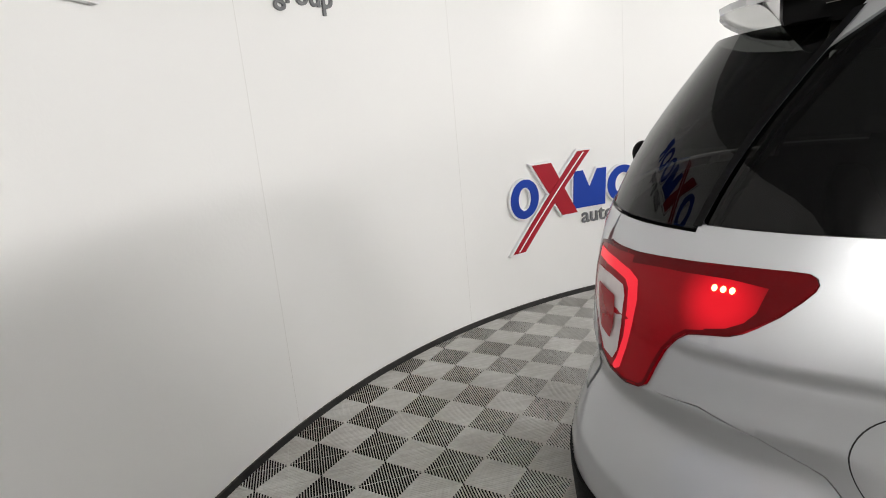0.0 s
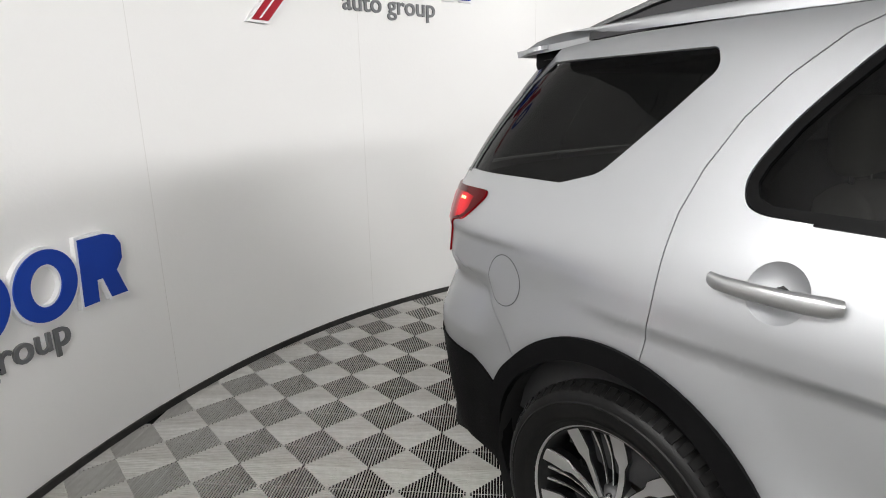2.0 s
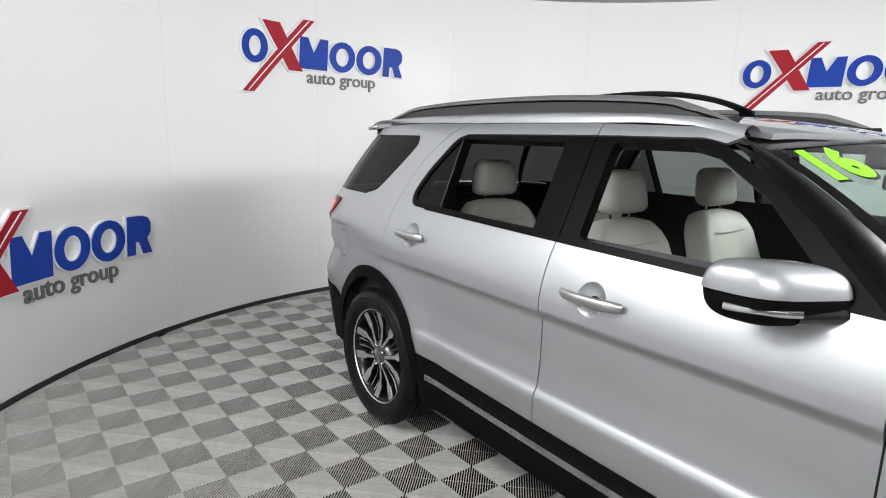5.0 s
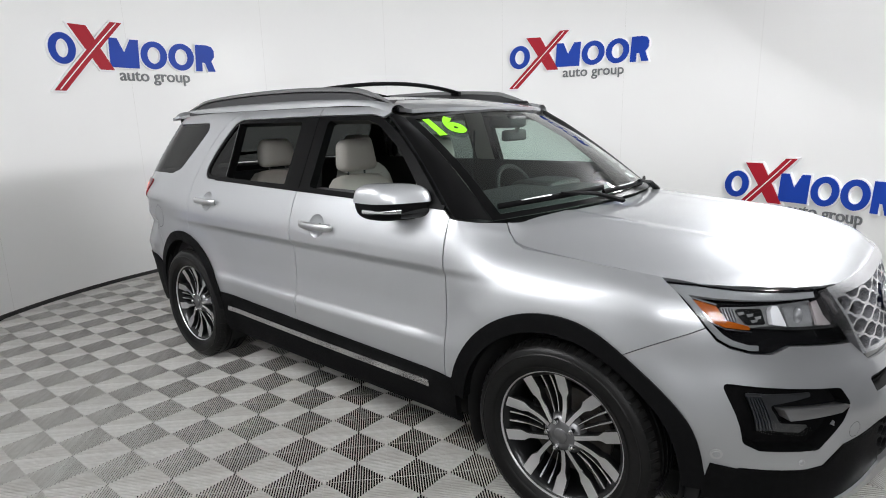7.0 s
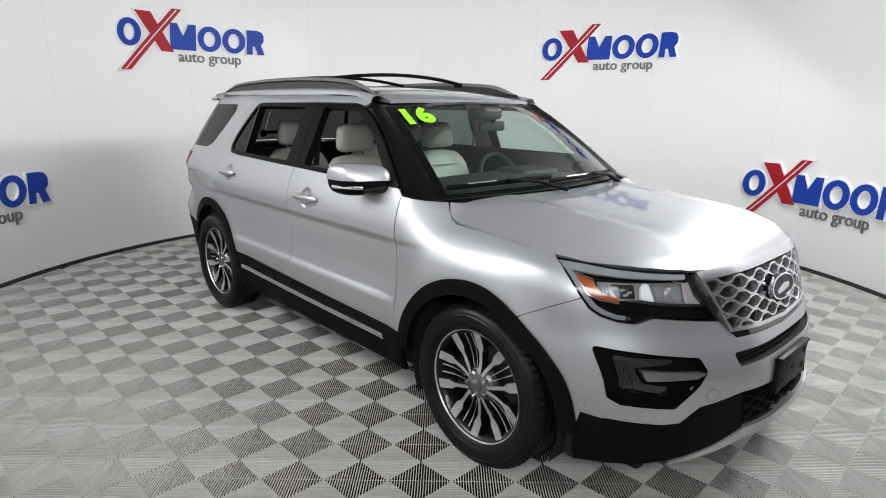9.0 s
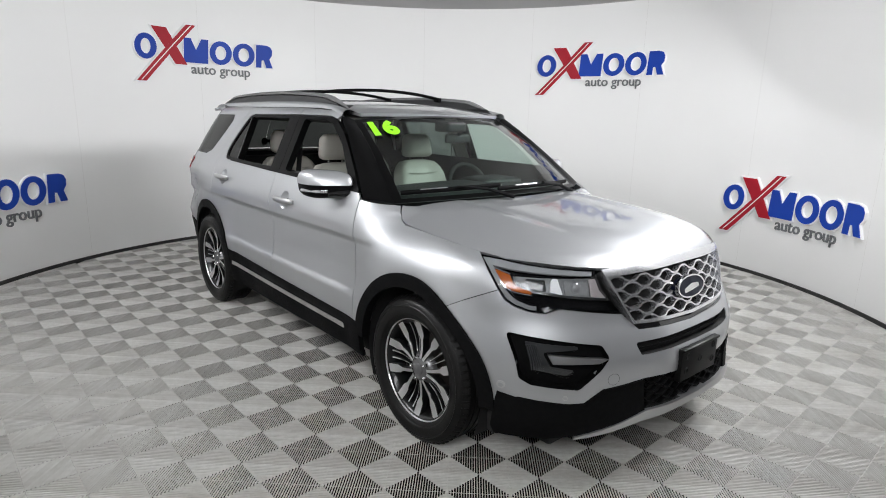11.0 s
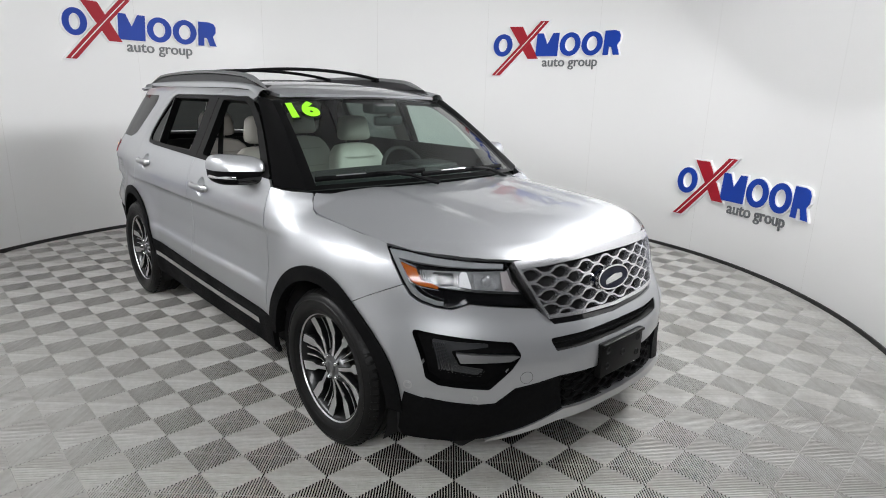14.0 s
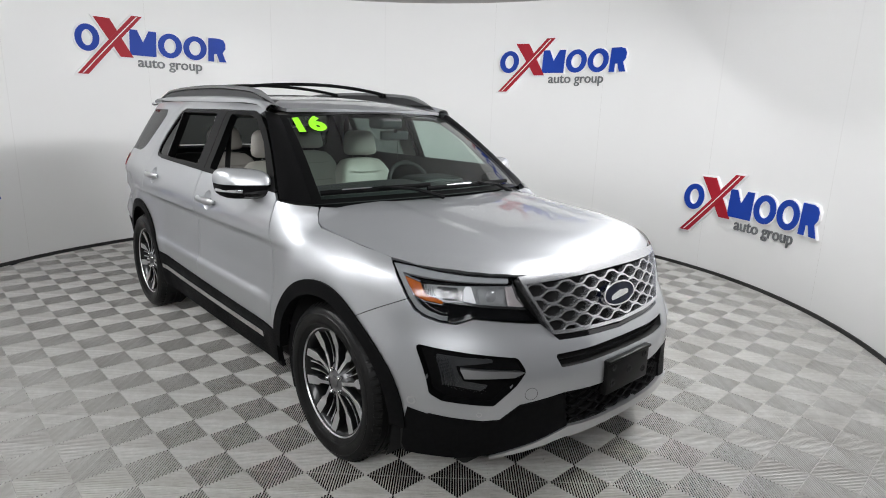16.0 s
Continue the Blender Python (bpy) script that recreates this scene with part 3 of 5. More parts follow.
FRONT_CUT = [(X(0.855), belt(0.855)), (X(0.62), 1.418), (X(0.47), 1.528), (X(0.33), 1.602), (X(0.25), 1.618), (X(-0.1725), 1.620), (X(-0.1725), belt(-0.1725))]
front_door = [(X(0.898), sill(0.898)), (X(0.898), 1.19), (X(0.855), belt(0.855))] + FRONT_CUT[1:4] + [(X(0.25), 1.618), (X(-0.162), 1.620)]
lower = [(X(0.898), sill(0.898)), (X(0.898), 1.188), (X(0.855), belt(0.855)), (X(-0.1725), belt(-0.1725)), (X(-0.1725), sill(-0.1725))]
CUP_F, CUP_R = (X(0.055), 1.078), (X(-1.078), 1.122)
front_doors = both("front_door", [lower, arc(*CUP_F, 0.058, 0, 354, 36)], M_PAINT, grid=(0.06, 0.018))
strip = [(X(0.33), 1.604), (X(0.38), 1.628), (X(0.22), 1.657), (X(-0.1725), 1.668), (X(-0.1725), 1.622), (X(0.25), 1.62)]
both("door_frame", [strip], M_PAINT, front_doors, grid=(0.06, 0.018))

REAR_BACK = [tuple(map(float, p)) for p in spline([(3.90, 1.615), (3.967, 1.590), (4.035, 1.517), (4.096, 1.440), (4.142, 1.358), (4.153, 1.315), (4.140, 1.277), (4.105, 1.259), (4.04, belt(-1.085))], 4)]
REAR_CUT = [(X(-0.1745), belt(-0.1745)), (X(-0.1745), 1.620)] + REAR_BACK
rear_gap = [(3.86, 1.668), (3.95, 1.660), (4.045, 1.612), (4.135, 1.530), (4.202, 1.445), (4.258, 1.335), (4.284, 1.24), (4.288, 1.15), (4.290, 1.04), (4.302, 0.93), (4.312, 0.880)]
rear_door = ([(X(-0.1745), sill(-0.1745)), (X(-0.1745), belt(-0.1745)), (X(-0.7), belt(-0.7))] + list(reversed(REAR_CUT[2:])) + [(X(-0.1745), 1.622), (X(-0.1745), 1.668)] + rear_gap
             + [p for p in wheel_arc(SR, 0.503, 103, 160, 14)] + [(X(-0.965), sill(-0.965))])
rear_doors = both("rear_door", [rear_door, arc(*CUP_R, 0.058, 0, 354, 36)], M_PAINT, grid=(0.06, 0.018))

BUMP_LINE = [(4.80, 0.735), (4.90, 0.835), (4.985, 0.905), (5.08, 0.95), (5.18, 0.972), (5.30, 0.962)]
LAMP_EDGE = [(5.308, 0.959), (5.295, 0.968), (5.286, 0.985), (5.271, 1.021), (5.255, 1.053), (5.232, 1.084), (5.213, 1.098), (5.18, 1.105), (5.142, 1.111), (5.122, 1.119), (5.101, 1.132), (5.071, 1.153),
             (5.045, 1.177), (5.032, 1.192), (5.029, 1.201), (5.034, 1.209), (5.045, 1.214), (5.073, 1.215), (5.16, 1.213), (5.268, 1.208), (5.375, 1.201), (5.444, 1.199), (5.50, 1.199)]
QUARTER = rounded([(5.255, 1.268), (4.72, 1.268, 0.05), (4.58, 1.302, 0.12), (4.305, 1.556, 0.035), (4.335, 1.602, 0.03), (5.20, 1.600), (5.255, 1.54)], 0.01, 6)
quarter = ([(4.312, 0.880)] + list(reversed([(p[0] - 0.0, p[1]) for p in rear_gap[:-1]])) + [(X(-1.2), 1.668), (X(-1.9), 1.662), (5.258, 1.645), (5.258, 1.255), (5.50, 1.252)] + list(reversed(LAMP_EDGE)) + list(reversed(BUMP_LINE))[1:]
           + wheel_arc(SR, 0.503, 43, 97, 14))
quarters = both("quarter_panel", [quarter, QUARTER], M_PAINT, grid=(0.035, 0.02))

# front bumper with its openings
FOG = rounded([(0.952, 0.745), (0.925, 0.552), (0.876, 0.526), (0.68, 0.508), (0.59, 0.594), (0.546, 0.646), (0.568, 0.698), (0.80, 0.728)], 0.022, 4)
SLOT = rounded([(0.407, 0.693), (0.387, 0.641), (-0.387, 0.641), (-0.407, 0.693)], 0.012, 3)
top = [(0.0, 0.730), (0.371, 0.746), (0.438, 0.816), (0.708, 0.850), (0.772, 0.829), (0.835, 0.835), (0.896, 0.853), (0.932, 0.876), (0.955, 0.915)]
low = wheel_arc(SF, 0.49, 124, 176, 16) + [(0.926, 0.460), (0.721, 0.442, 0.03), (0.656, 0.445), (0.576, 0.506), (0.376, 0.531), (0.0, 0.514)]
run = top + low
bumper_loop = run + [(-p[0], p[1]) for p in reversed(run[1:-1])]
front_bumper = skin("front_bumper", [bumper_loop, SLOT, FOG, mirrored(FOG)], M_PAINT, label="silver front bumper with dark openings", grid=(0.05, 0.04), depth=0.03)

# black lower cladding
clad_low = [(1.011, 0.475), (0.926, 0.458), (0.721, 0.440), (0.656, 0.443), (0.576, 0.504), (0.376, 0.528), (0.363, 0.378), (0.524, 0.334), (0.682, 0.295), (0.814, 0.274), (1.024, 0.262), (1.046, 0.303), (1.034, 0.386)]
both("bumper_cladding", [clad_low], M_CLAD, label="black textured lower bumper", lift=0.004, depth=0.05)
LIP = [(-0.363, 0.380), (0.0, 0.372), (0.363, 0.380), (0.524, 0.338), (0.701, 0.294), (0.70, 0.280), (0.524, 0.312), (0.40, 0.334), (0.2, 0.340), (0.0, 0.341), (-0.2, 0.340), (-0.40, 0.334), (-0.524, 0.312), (-0.70, 0.280), (-0.701, 0.294), (-0.524, 0.338)]
skin("skid_plate", [LIP], M_SATIN, label="satin silver chin lip", lift=0.014, depth=0.05, grid=(0.05, 0.04))
for s0, wells in ((SF, "front"), (SR, "rear")):
    lo_a, hi_a = (6, 181) if wells == "front" else (-15, 173)
    r0, r1 = (0.502, 0.432) if wells == "front" else (0.512, 0.448)
    ring = wheel_arc(s0, r0, lo_a, hi_a, 44) + list(reversed(wheel_arc(s0, r1, lo_a, hi_a, 44)))
    both("arch_cladding", [ring], M_CLAD, label="black plastic wheel-arch moulding", lift=0.012, depth=0.05, gap=0, grid=(0.06, 0.06))
rocker = [(X(0.955), sill(0.955)), (X(-0.955), sill(-0.955)), (X(-0.955), 0.33), (X(0.955), 0.33)]
rockers = both("rocker_panel", [rocker], M_CLAD, label="black plastic sill moulding", lift=0.008, depth=0.03, grid=(0.1, 0.03))
under = [(X(0.96), 0.33), (X(-0.96), 0.33), (X(-0.96), 0.295), (X(0.96), 0.295)]
both("sill_underside", [under], M_CLAD, rockers, lift=-0.004, depth=0.02, grid=(0.1, 0.03))
both("chrome_strip", [rounded([(X(0.812), 0.428), (X(0.805), 0.462), (X(-0.875), 0.488), (X(-0.885), 0.455)], 0.005)], M_CHROME, rockers, "bright chrome strip", lift=0.022, depth=0.012, grid=(0.1, 0.02))
rear_clad = [(4.84, 0.575), (5.0, 0.645), (5.27, 0.648), (5.6, 0.64), (LONG, 0.64), (LONG, 0.26), (5.3, 0.26), (4.90, 0.29), (4.875, 0.385), (4.87, 0.48)]
both("rear_cladding", [rear_clad], M_CLAD, label="black textured lower rear bumper", lift=0.006, depth=0.03)
rear_bump = BUMP_LINE + [(5.353, 0.949), (5.412, 0.951), (5.5, 0.957), (5.62, 0.80), (LONG, 0.79), (LONG, 0.642), (5.6, 0.642), (5.27, 0.65), (5.0, 0.647), (4.86, 0.585)] + wheel_arc(SR, 0.503, 22, 43, 8)
both("rear_bumper", [rear_bump], M_PAINT, label="silver rear bumper", grid=(0.04, 0.018))
gate = [(5.52, 1.253), (LONG, 1.252), (LONG, 0.795), (5.63, 0.805), (5.51, 0.965), (5.59, 1.1)]
both("tailgate", [gate], M_PAINT, label="silver tailgate", grid=(0.06, 0.05))
both("tailgate_strip", [[(5.26, 1.253), (5.52, 1.253), (5.52, 1.195), (5.50, 1.202), (5.30, 1.209)]], M_PAINT, grid=(0.06, 0.05))

# the roof
def roof_side(side):
    def ruled(x, w):
        lowp = body(side * X(x), 1.670 - 0.05 * max(0.0, x) - 0.15 * max(0.0, x - 0.2))
        highp = roof(x, -side * 0.615)
        mid = lowp.lerp(highp, w)
        return mid + Vector((0, -side * 0.014, 0.026)) * math.sin(math.pi * w) ** 0.75
    return ruled


roof_outline = [(x, -0.62) for x in steps(-2.12, 0.30, 14)] + [(0.40, -0.60), (0.47, -0.4), (0.505, -0.2), (0.515, 0)]
roof_outline += [(p[0], -p[1]) for p in reversed(roof_outline[:-1])]
roof_panel = panel("roof", [roof_outline], roof, M_PAINT, car, "silver roof", 0.0, 0.02, (0.08, 0.06))
for side in (1, -1):
    bm = sheet_bm(roof_side(side), steps(-2.08, 0.37, 40), steps(0, 1, 6))
    if side > 0:
        bmesh.ops.reverse_faces(bm, faces=bm.faces[:])
    part("roof_side", bm, M_PAINT, car, "", 60)
SUN = rounded([(-0.85, -0.42), (-0.38, -0.42), (-0.38, 0.42), (-0.85, 0.42)], 0.05, 5)
panel("sunroof", [SUN], roof, M_GLOSS, roof_panel, "dark glass sunroof", 0.004, 0.01, (0.08, 0.08))


def spoiler_top(x, y):
    a = abs(y) / 0.66
    return Vector((x, y, 1.668 + (x + 2.02) * 0.14 - 0.03 * a**3))


edge = [(-1.98, -0.66), (-2.06, -0.645), (-2.115, -0.61), (-2.15, -0.55), (-2.185, -0.45), (-2.207, -0.3), (-2.217, -0.15), (-2.22, 0)]
edge += [(p[0], -p[1], *p[2:]) for p in reversed(edge[:-1])]
panel("spoiler", [rounded(edge, 0.05)], spoiler_top, M_PAINT, car, "silver roof spoiler over the rear window", 0.012, 0.013, (0.06, 0.08))
bm = bmesh.new()
box_bm((-2.07, -0.59, 1.580), (-1.90, 0.59, 1.658), 0.02, 2, bm)
part("spoiler_base", bm, M_FRAME, car, "black spoiler base")

# glasshouse: black frames, panes, pillars
F_OPEN = rounded([(X(0.735), belt(0.735) + 0.022), (X(0.50), 1.455), (X(0.30), 1.575), (X(0.22), 1.594), (X(-0.085), 1.596), (X(-0.085), belt(-0.085) + 0.022)], 0.025, 4)
R_OPEN = rounded([(X(-0.315), belt(-0.315) + 0.022), (X(-0.315), 1.594), (3.910, 1.592), (3.880, belt(-0.925) + 0.022)], 0.010, 4)
R_FIX = rounded([(3.896, belt(-0.945) + 0.022), (3.924, 1.592), (3.950, 1.580), (4.02, 1.502), (4.078, 1.428), (4.120, 1.352), (4.130, 1.318), (4.118, 1.290), (4.09, 1.278)], 0.012, 3)
both("window_frame", [FRONT_CUT, F_OPEN], M_FRAME, front_doors, "gloss black window surround", lift=-0.003, depth=0.045, grid=(0.06, 0.05))
both("window_frame", [REAR_CUT, R_OPEN, R_FIX], M_FRAME, rear_doors, "gloss black window surround", lift=-0.003, depth=0.045, grid=(0.06, 0.05))
both("fixed_pane", [R_FIX], M_TINT, rear_doors, "dark privacy glass", lift=-0.010, depth=0, gap=0)
both("window_divider", [[(3.913, 1.592), (3.921, 1.592), (3.892, 1.275), (3.884, 1.275)]], M_GLOSS, rear_doors, lift=0.003, depth=0.01, gap=0)
skin("window_pane", [mirrored(inset(F_OPEN, -0.014))], M_PANE, front_doors[1], "clear green-tinted glass", lift=-0.012, depth=0, gap=0)
skin("window_pane", [mirrored(inset(R_OPEN, -0.014))], M_REARPANE, rear_doors[1], "dark tinted glass", lift=-0.012, depth=0, gap=0)
both("quarter_window", [QUARTER], M_TINT, quarters, "dark privacy glass", lift=-0.004, depth=0, gap=0.001)
both("quarter_trim", [[(4.26, 1.20), (5.24, 1.20), (5.24, 1.655), (4.20, 1.655), (4.20, 1.40)], inset(QUARTER, 0.006)], M_CABIN, quarters, "black inner window surround", lift=-0.022, depth=0.02)
REARWIN = [(5.262, 1.258), (LONG, 1.255), (LONG, 1.60), (5.30, 1.592), (5.262, 1.545)]
both("rear_window", [REARWIN], M_TINT, label="dark privacy rear glass", lift=-0.002, depth=0, gap=0.001)
both("belt_trim", [[(X(0.86), belt(0.86) + 0.012), (X(-1.05), belt(-1.05) + 0.010), (X(-1.05), belt(-1.05) - 0.006), (X(0.86), belt(0.86) - 0.006)]], M_FRAME, label="black window sill trim", lift=0.004, depth=0.01, gap=0, grid=(0.08, 0.05))

both("glass_seam", [[(5.249, 1.264), (5.267, 1.262), (5.267, 1.596), (5.249, 1.60)]], M_FRAME, lift=0.002, depth=0, gap=0)
us = steps(-1, 1, 24)
bm = sheet_bm(screen, us, steps(0.0, 1.0, 14))
windscreen = part("windscreen", bm, M_SCREEN, car, "clear windscreen with a green tint", 60)
for name, u0, u1, v0, v1 in (("screen_band", -1, 1, 0.955, 1.0), ("screen_band", -1, 1, 0.0, 0.035), ("screen_band", -1, -0.945, 0.035, 0.955), ("screen_band", 0.945, 1, 0.035, 0.955)):
    part(name, sheet_bm(screen, steps(u0, u1, 20), steps(v0, v1, 10), lift=0.002), M_FRAME, windscreen, "black printed edge", 60)


def pillar(side):
    def ruled(t, w):
        x = 0.93 + (0.345 - 0.93) * t
        z = 1.185 + (1.632 - 1.185) * (1 - max(0.0, 1 - t) ** 1.12)
        a = body(side * X(x), z)
        b = screen(-side * 1.0, t)
        p = a.lerp(b, w)
        out = Vector((0.35, -side * 0.8, 0.45)).normalized()
        return p + out * (0.016 * math.sin(math.pi * w) * (1 - ease(t, 0.8, 1.0)))
    return ruled


for side in (1, -1):
    bm = sheet_bm(pillar(side), steps(0.0, 1.0, 16), steps(0, 1, 6))
    if side < 0:
        bmesh.ops.reverse_faces(bm, faces=bm.faces[:])
    part("a_pillar", bm, M_FRAME, car, "gloss black windscreen pillar", 60)
# cowl between bonnet and glass
bm = bmesh.new()
rows = []
for u in steps(-1, 1, 24):
    p = screen(u, 0.02)
    q = Vector((min(p.x + 0.09, 1.30), p.y * 1.0, p.z - 0.05))
    rows.append([bm.verts.new(p + Vector((-0.02, 0, -0.02))), bm.verts.new(q)])
for a_, b_ in zip(rows, rows[1:]):
    bm.faces.new((a_[0], a_[1], b_[1], b_[0]))
part("cowl", bm, M_CLAD, car, "black plastic cowl", 40)

# dark inner shell behind the gaps
bm = bmesh.new()
for side in (1, -1):
    for x0, x1, z0, z1 in ((0.93, -0.93, 0.3, 1.2), (1.9, 0.9, 0.92, 1.04), (-0.9, -2.0, 0.92, 1.2)):
        sheet_bm(body, [side * X(x) for x in steps(x0, x1, 14)], steps(z0, z1, 8), bm, lift=0.022)
for z0, z1, s1 in ((0.28, 0.98, 0.96),):
    sheet_bm(body, steps(-s1, s1, 30), steps(z0, z1, 8), bm, lift=0.10)
sheet_bm(body, steps(4.9, 2 * LONG - 4.9, 30), steps(0.3, 1.24, 9), bm, lift=0.045)
part("inner_shell", bm, M_GAP, car, "", 60)
# wheel wells and floor pan
for x0 in (1.43, -1.43):
    for side in (-1, 1):
        bm = bmesh.new()
        prof = [(x0 + 0.455 * math.cos(radians(a_)), 0.385 + 0.455 * math.sin(radians(a_))) for a_ in range(-25, 206, 10)]
        g = [[bm.verts.new((px, side * yy, pz)) for yy in (0.925, 0.62)] for px, pz in prof]
        for a_, b_ in zip(g, g[1:]):
            bm.faces.new((a_[0], a_[1], b_[1], b_[0]))
        bm.faces.new([r_[1] for r_ in g])
        part("wheel_well", bm, M_DARK, car, "", 60)
part("floor_pan", box_bm((-2.3, -0.78, 0.21), (2.0, 0.78, 0.32), 0.02), M_DARK, car)
# a dark box added below the nose blocks light and deepens the shade there
part("under_tray", box_bm((1.93, -0.74, 0.215), (2.14, 0.74, 0.30), 0.02), M_DARK, car, "dark box added under the nose for shade")
# liners ahead of the front tyres; their dark boxes also stand in for shade
for side in (-1, 1):
    part("wheel_liner", box_bm((1.885, min(side * 0.60, side * 0.89), 0.235), (1.955, max(side * 0.60, side * 0.89), 0.46), 0.02), M_DARK, car, "dark wheel-arch liner that also stands in for shade")
# ---- lamps, grille and front trim ----
LAMP = [(1.022, 1.046), (1.004, 1.003), (0.970, 0.947), (0.953, 0.913), (0.930, 0.876), (0.895, 0.855), (0.835, 0.837), (0.772, 0.831), (0.71, 0.852), (0.44, 0.823), (0.518, 0.925), (0.54, 1.008), (0.684, 1.017), (0.83, 1.031), (0.93, 1.042)]
for side in (1, -1):
    flip_s = (lambda pts: pts) if side > 0 else mirrored
    head = skin("headlight", [flip_s(LAMP)], M_LENS, label="clear headlight with amber corner and chrome reflectors", lift=0.001, depth=0, grid=(0.05, 0.04))
    skin("housing", [flip_s(LAMP)], M_GLOSS, head, "black lamp housing", lift=-0.06, depth=-0.055, gap=0.003)
    skin("reflector", [flip_s(rounded([(0.90, 0.99), (0.545, 0.982), (0.49, 0.886), (0.83, 0.915)], 0.012))], M_SMOKE, head, "grey reflector bowl", lift=-0.045, depth=0.012)
    skin("amber_lens", [flip_s(rounded([(0.974, 1.004), (0.906, 0.984), (0.886, 0.941), (0.821, 0.920), (0.818, 0.907), (0.894, 0.917), (0.925, 0.931)], 0.004))], M_AMBER, head, "amber corner reflector", lift=-0.018, depth=0.02, gap=0)
    skin("chrome_edge", [flip_s([(0.984, 1.012), (0.928, 0.926), (0.895, 0.911), (0.818, 0.900), (0.818, 0.904), (0.895, 0.915), (0.925, 0.929), (0.975, 1.005), (0.905, 0.986), (0.905, 0.990)])], M_CHROME, head, "chrome edge line", lift=-0.014, depth=0.008, gap=0)
    for k in range(5):
        skin("lamp_fin", [flip_s([(0.889 - 0.0095 * k, 0.981), (0.893 - 0.0095 * k, 0.981), (0.885 - 0.0085 * k, 0.936), (0.881 - 0.0085 * k, 0.936)])], M_GUIDE, head, lift=-0.026, depth=0.012, gap=0)
    skin("light_guide", [flip_s([(1.012, 1.040), (0.997, 1.003), (0.963, 0.946), (0.947, 0.914), (0.925, 0.881), (0.892, 0.860), (0.835, 0.842), (0.806, 0.841), (0.804, 0.856), (0.832, 0.859), (0.880, 0.876),
                                 (0.905, 0.893), (0.927, 0.921), (0.944, 0.953), (0.978, 1.014), (0.90, 1.006), (0.80, 0.998), (0.68, 0.990), (0.556, 0.984), (0.552, 1.002), (0.684, 1.012), (0.83, 1.026), (0.93, 1.037)])], M_GUIDE, head,
         "frosted white light guide", lift=-0.012, depth=0.014, gap=0)
    skin("shutter", [flip_s(rounded([(0.733, 0.965), (0.722, 0.979), (0.703, 0.975), (0.687, 0.908), (0.738, 0.920)], 0.006))], M_WHITE, head, "bright white reflector plate", lift=-0.022, depth=0.02, gap=0)
    skin("lamp_chamber", [flip_s(rounded([(0.675, 0.974), (0.566, 0.965), (0.564, 0.905), (0.672, 0.906)], 0.010))], M_SMOKE, head, "grey lamp chamber", lift=-0.034, depth=0.01, gap=0)
    skin("lamp_chamber", [flip_s(rounded([(0.845, 0.979), (0.756, 0.975), (0.752, 0.921), (0.816, 0.922)], 0.010))], M_RIMDARK, head, "dark lamp chamber", lift=-0.034, depth=0.01, gap=0)
    skin("inner_wall", [flip_s([(0.563, 0.972), (0.536, 0.975), (0.487, 0.884), (0.560, 0.897)])], M_CLEAR, head, "frosted end wall", lift=-0.026, depth=0.01, gap=0)
    skin("chrome_shelf", [flip_s([(0.818, 0.914), (0.756, 0.907), (0.672, 0.895), (0.485, 0.876), (0.489, 0.887), (0.670, 0.905), (0.756, 0.917)])], M_CHROME, head, "chrome shelf", lift=-0.016, depth=0.03, gap=0)
    for k, (sg, zg) in enumerate(((0.80, 0.955), (0.775, 0.945), (0.79, 0.935), (0.83, 0.962))):
        skin("facet", [flip_s([(sg + 0.010, zg + 0.004), (sg - 0.012, zg + 0.006), (sg - 0.008, zg - 0.003), (sg + 0.008, zg - 0.006)])], M_SMOKE, head, "grey facet", lift=-0.030, depth=0.006, gap=0)
    for sc, rr in ((0.62, 0.028),):
        c = body(side * sc, 0.937)
        nrm = -skin_normal(body, side * sc, 0.937)
        bm = bmesh.new()
        bmesh.ops.create_uvsphere(bm, u_segments=20, v_segments=12, radius=rr)
        bmesh.ops.scale(bm, vec=(0.6, 1, 1), verts=bm.verts[:])
        bmesh.ops.translate(bm, vec=c - nrm * 0.04, verts=bm.verts[:])
        part("projector", bm, M_SMOKE, head, "dark projector lens")
    # fog lamp pod
    pod = skin("fog_pod", [flip_s(FOG)], M_CLAD, label="black recessed fog lamp pod", lift=-0.05, depth=-0.05, gap=-0.001)
    skin("fog_lens", [flip_s(rounded([(0.892, 0.717), (0.872, 0.579), (0.724, 0.553), (0.678, 0.585), (0.794, 0.605), (0.816, 0.668), (0.660, 0.680), (0.659, 0.702), (0.805, 0.711)], 0.012))], M_LENS, pod, "clear fog lens", lift=-0.018, depth=0.004)
    skin("fog_back", [flip_s(rounded([(0.887, 0.713), (0.868, 0.583), (0.724, 0.558), (0.687, 0.585), (0.794, 0.605), (0.816, 0.668), (0.660, 0.682), (0.659, 0.698), (0.805, 0.706)], 0.012))], M_FOG, pod, "grey lamp inside", lift=-0.034, depth=0.004)
    for k in range(6):
        z0 = 0.585
        skin("flute", [flip_s([(0.822 + 0.010 * k, z0), (0.827 + 0.010 * k, z0), (0.841 + 0.0085 * k, 0.698), (0.836 + 0.0085 * k, 0.698)])], M_FOG, pod, lift=-0.022, depth=0.01, gap=0)
    skin("fog_blade", [flip_s(rounded([(0.800, 0.665), (0.788, 0.626), (0.595, 0.625), (0.542, 0.645)], 0.005))], M_SATIN, pod, "satin silver blade", lift=0.006, depth=0.05, grid=(0.06, 0.03))
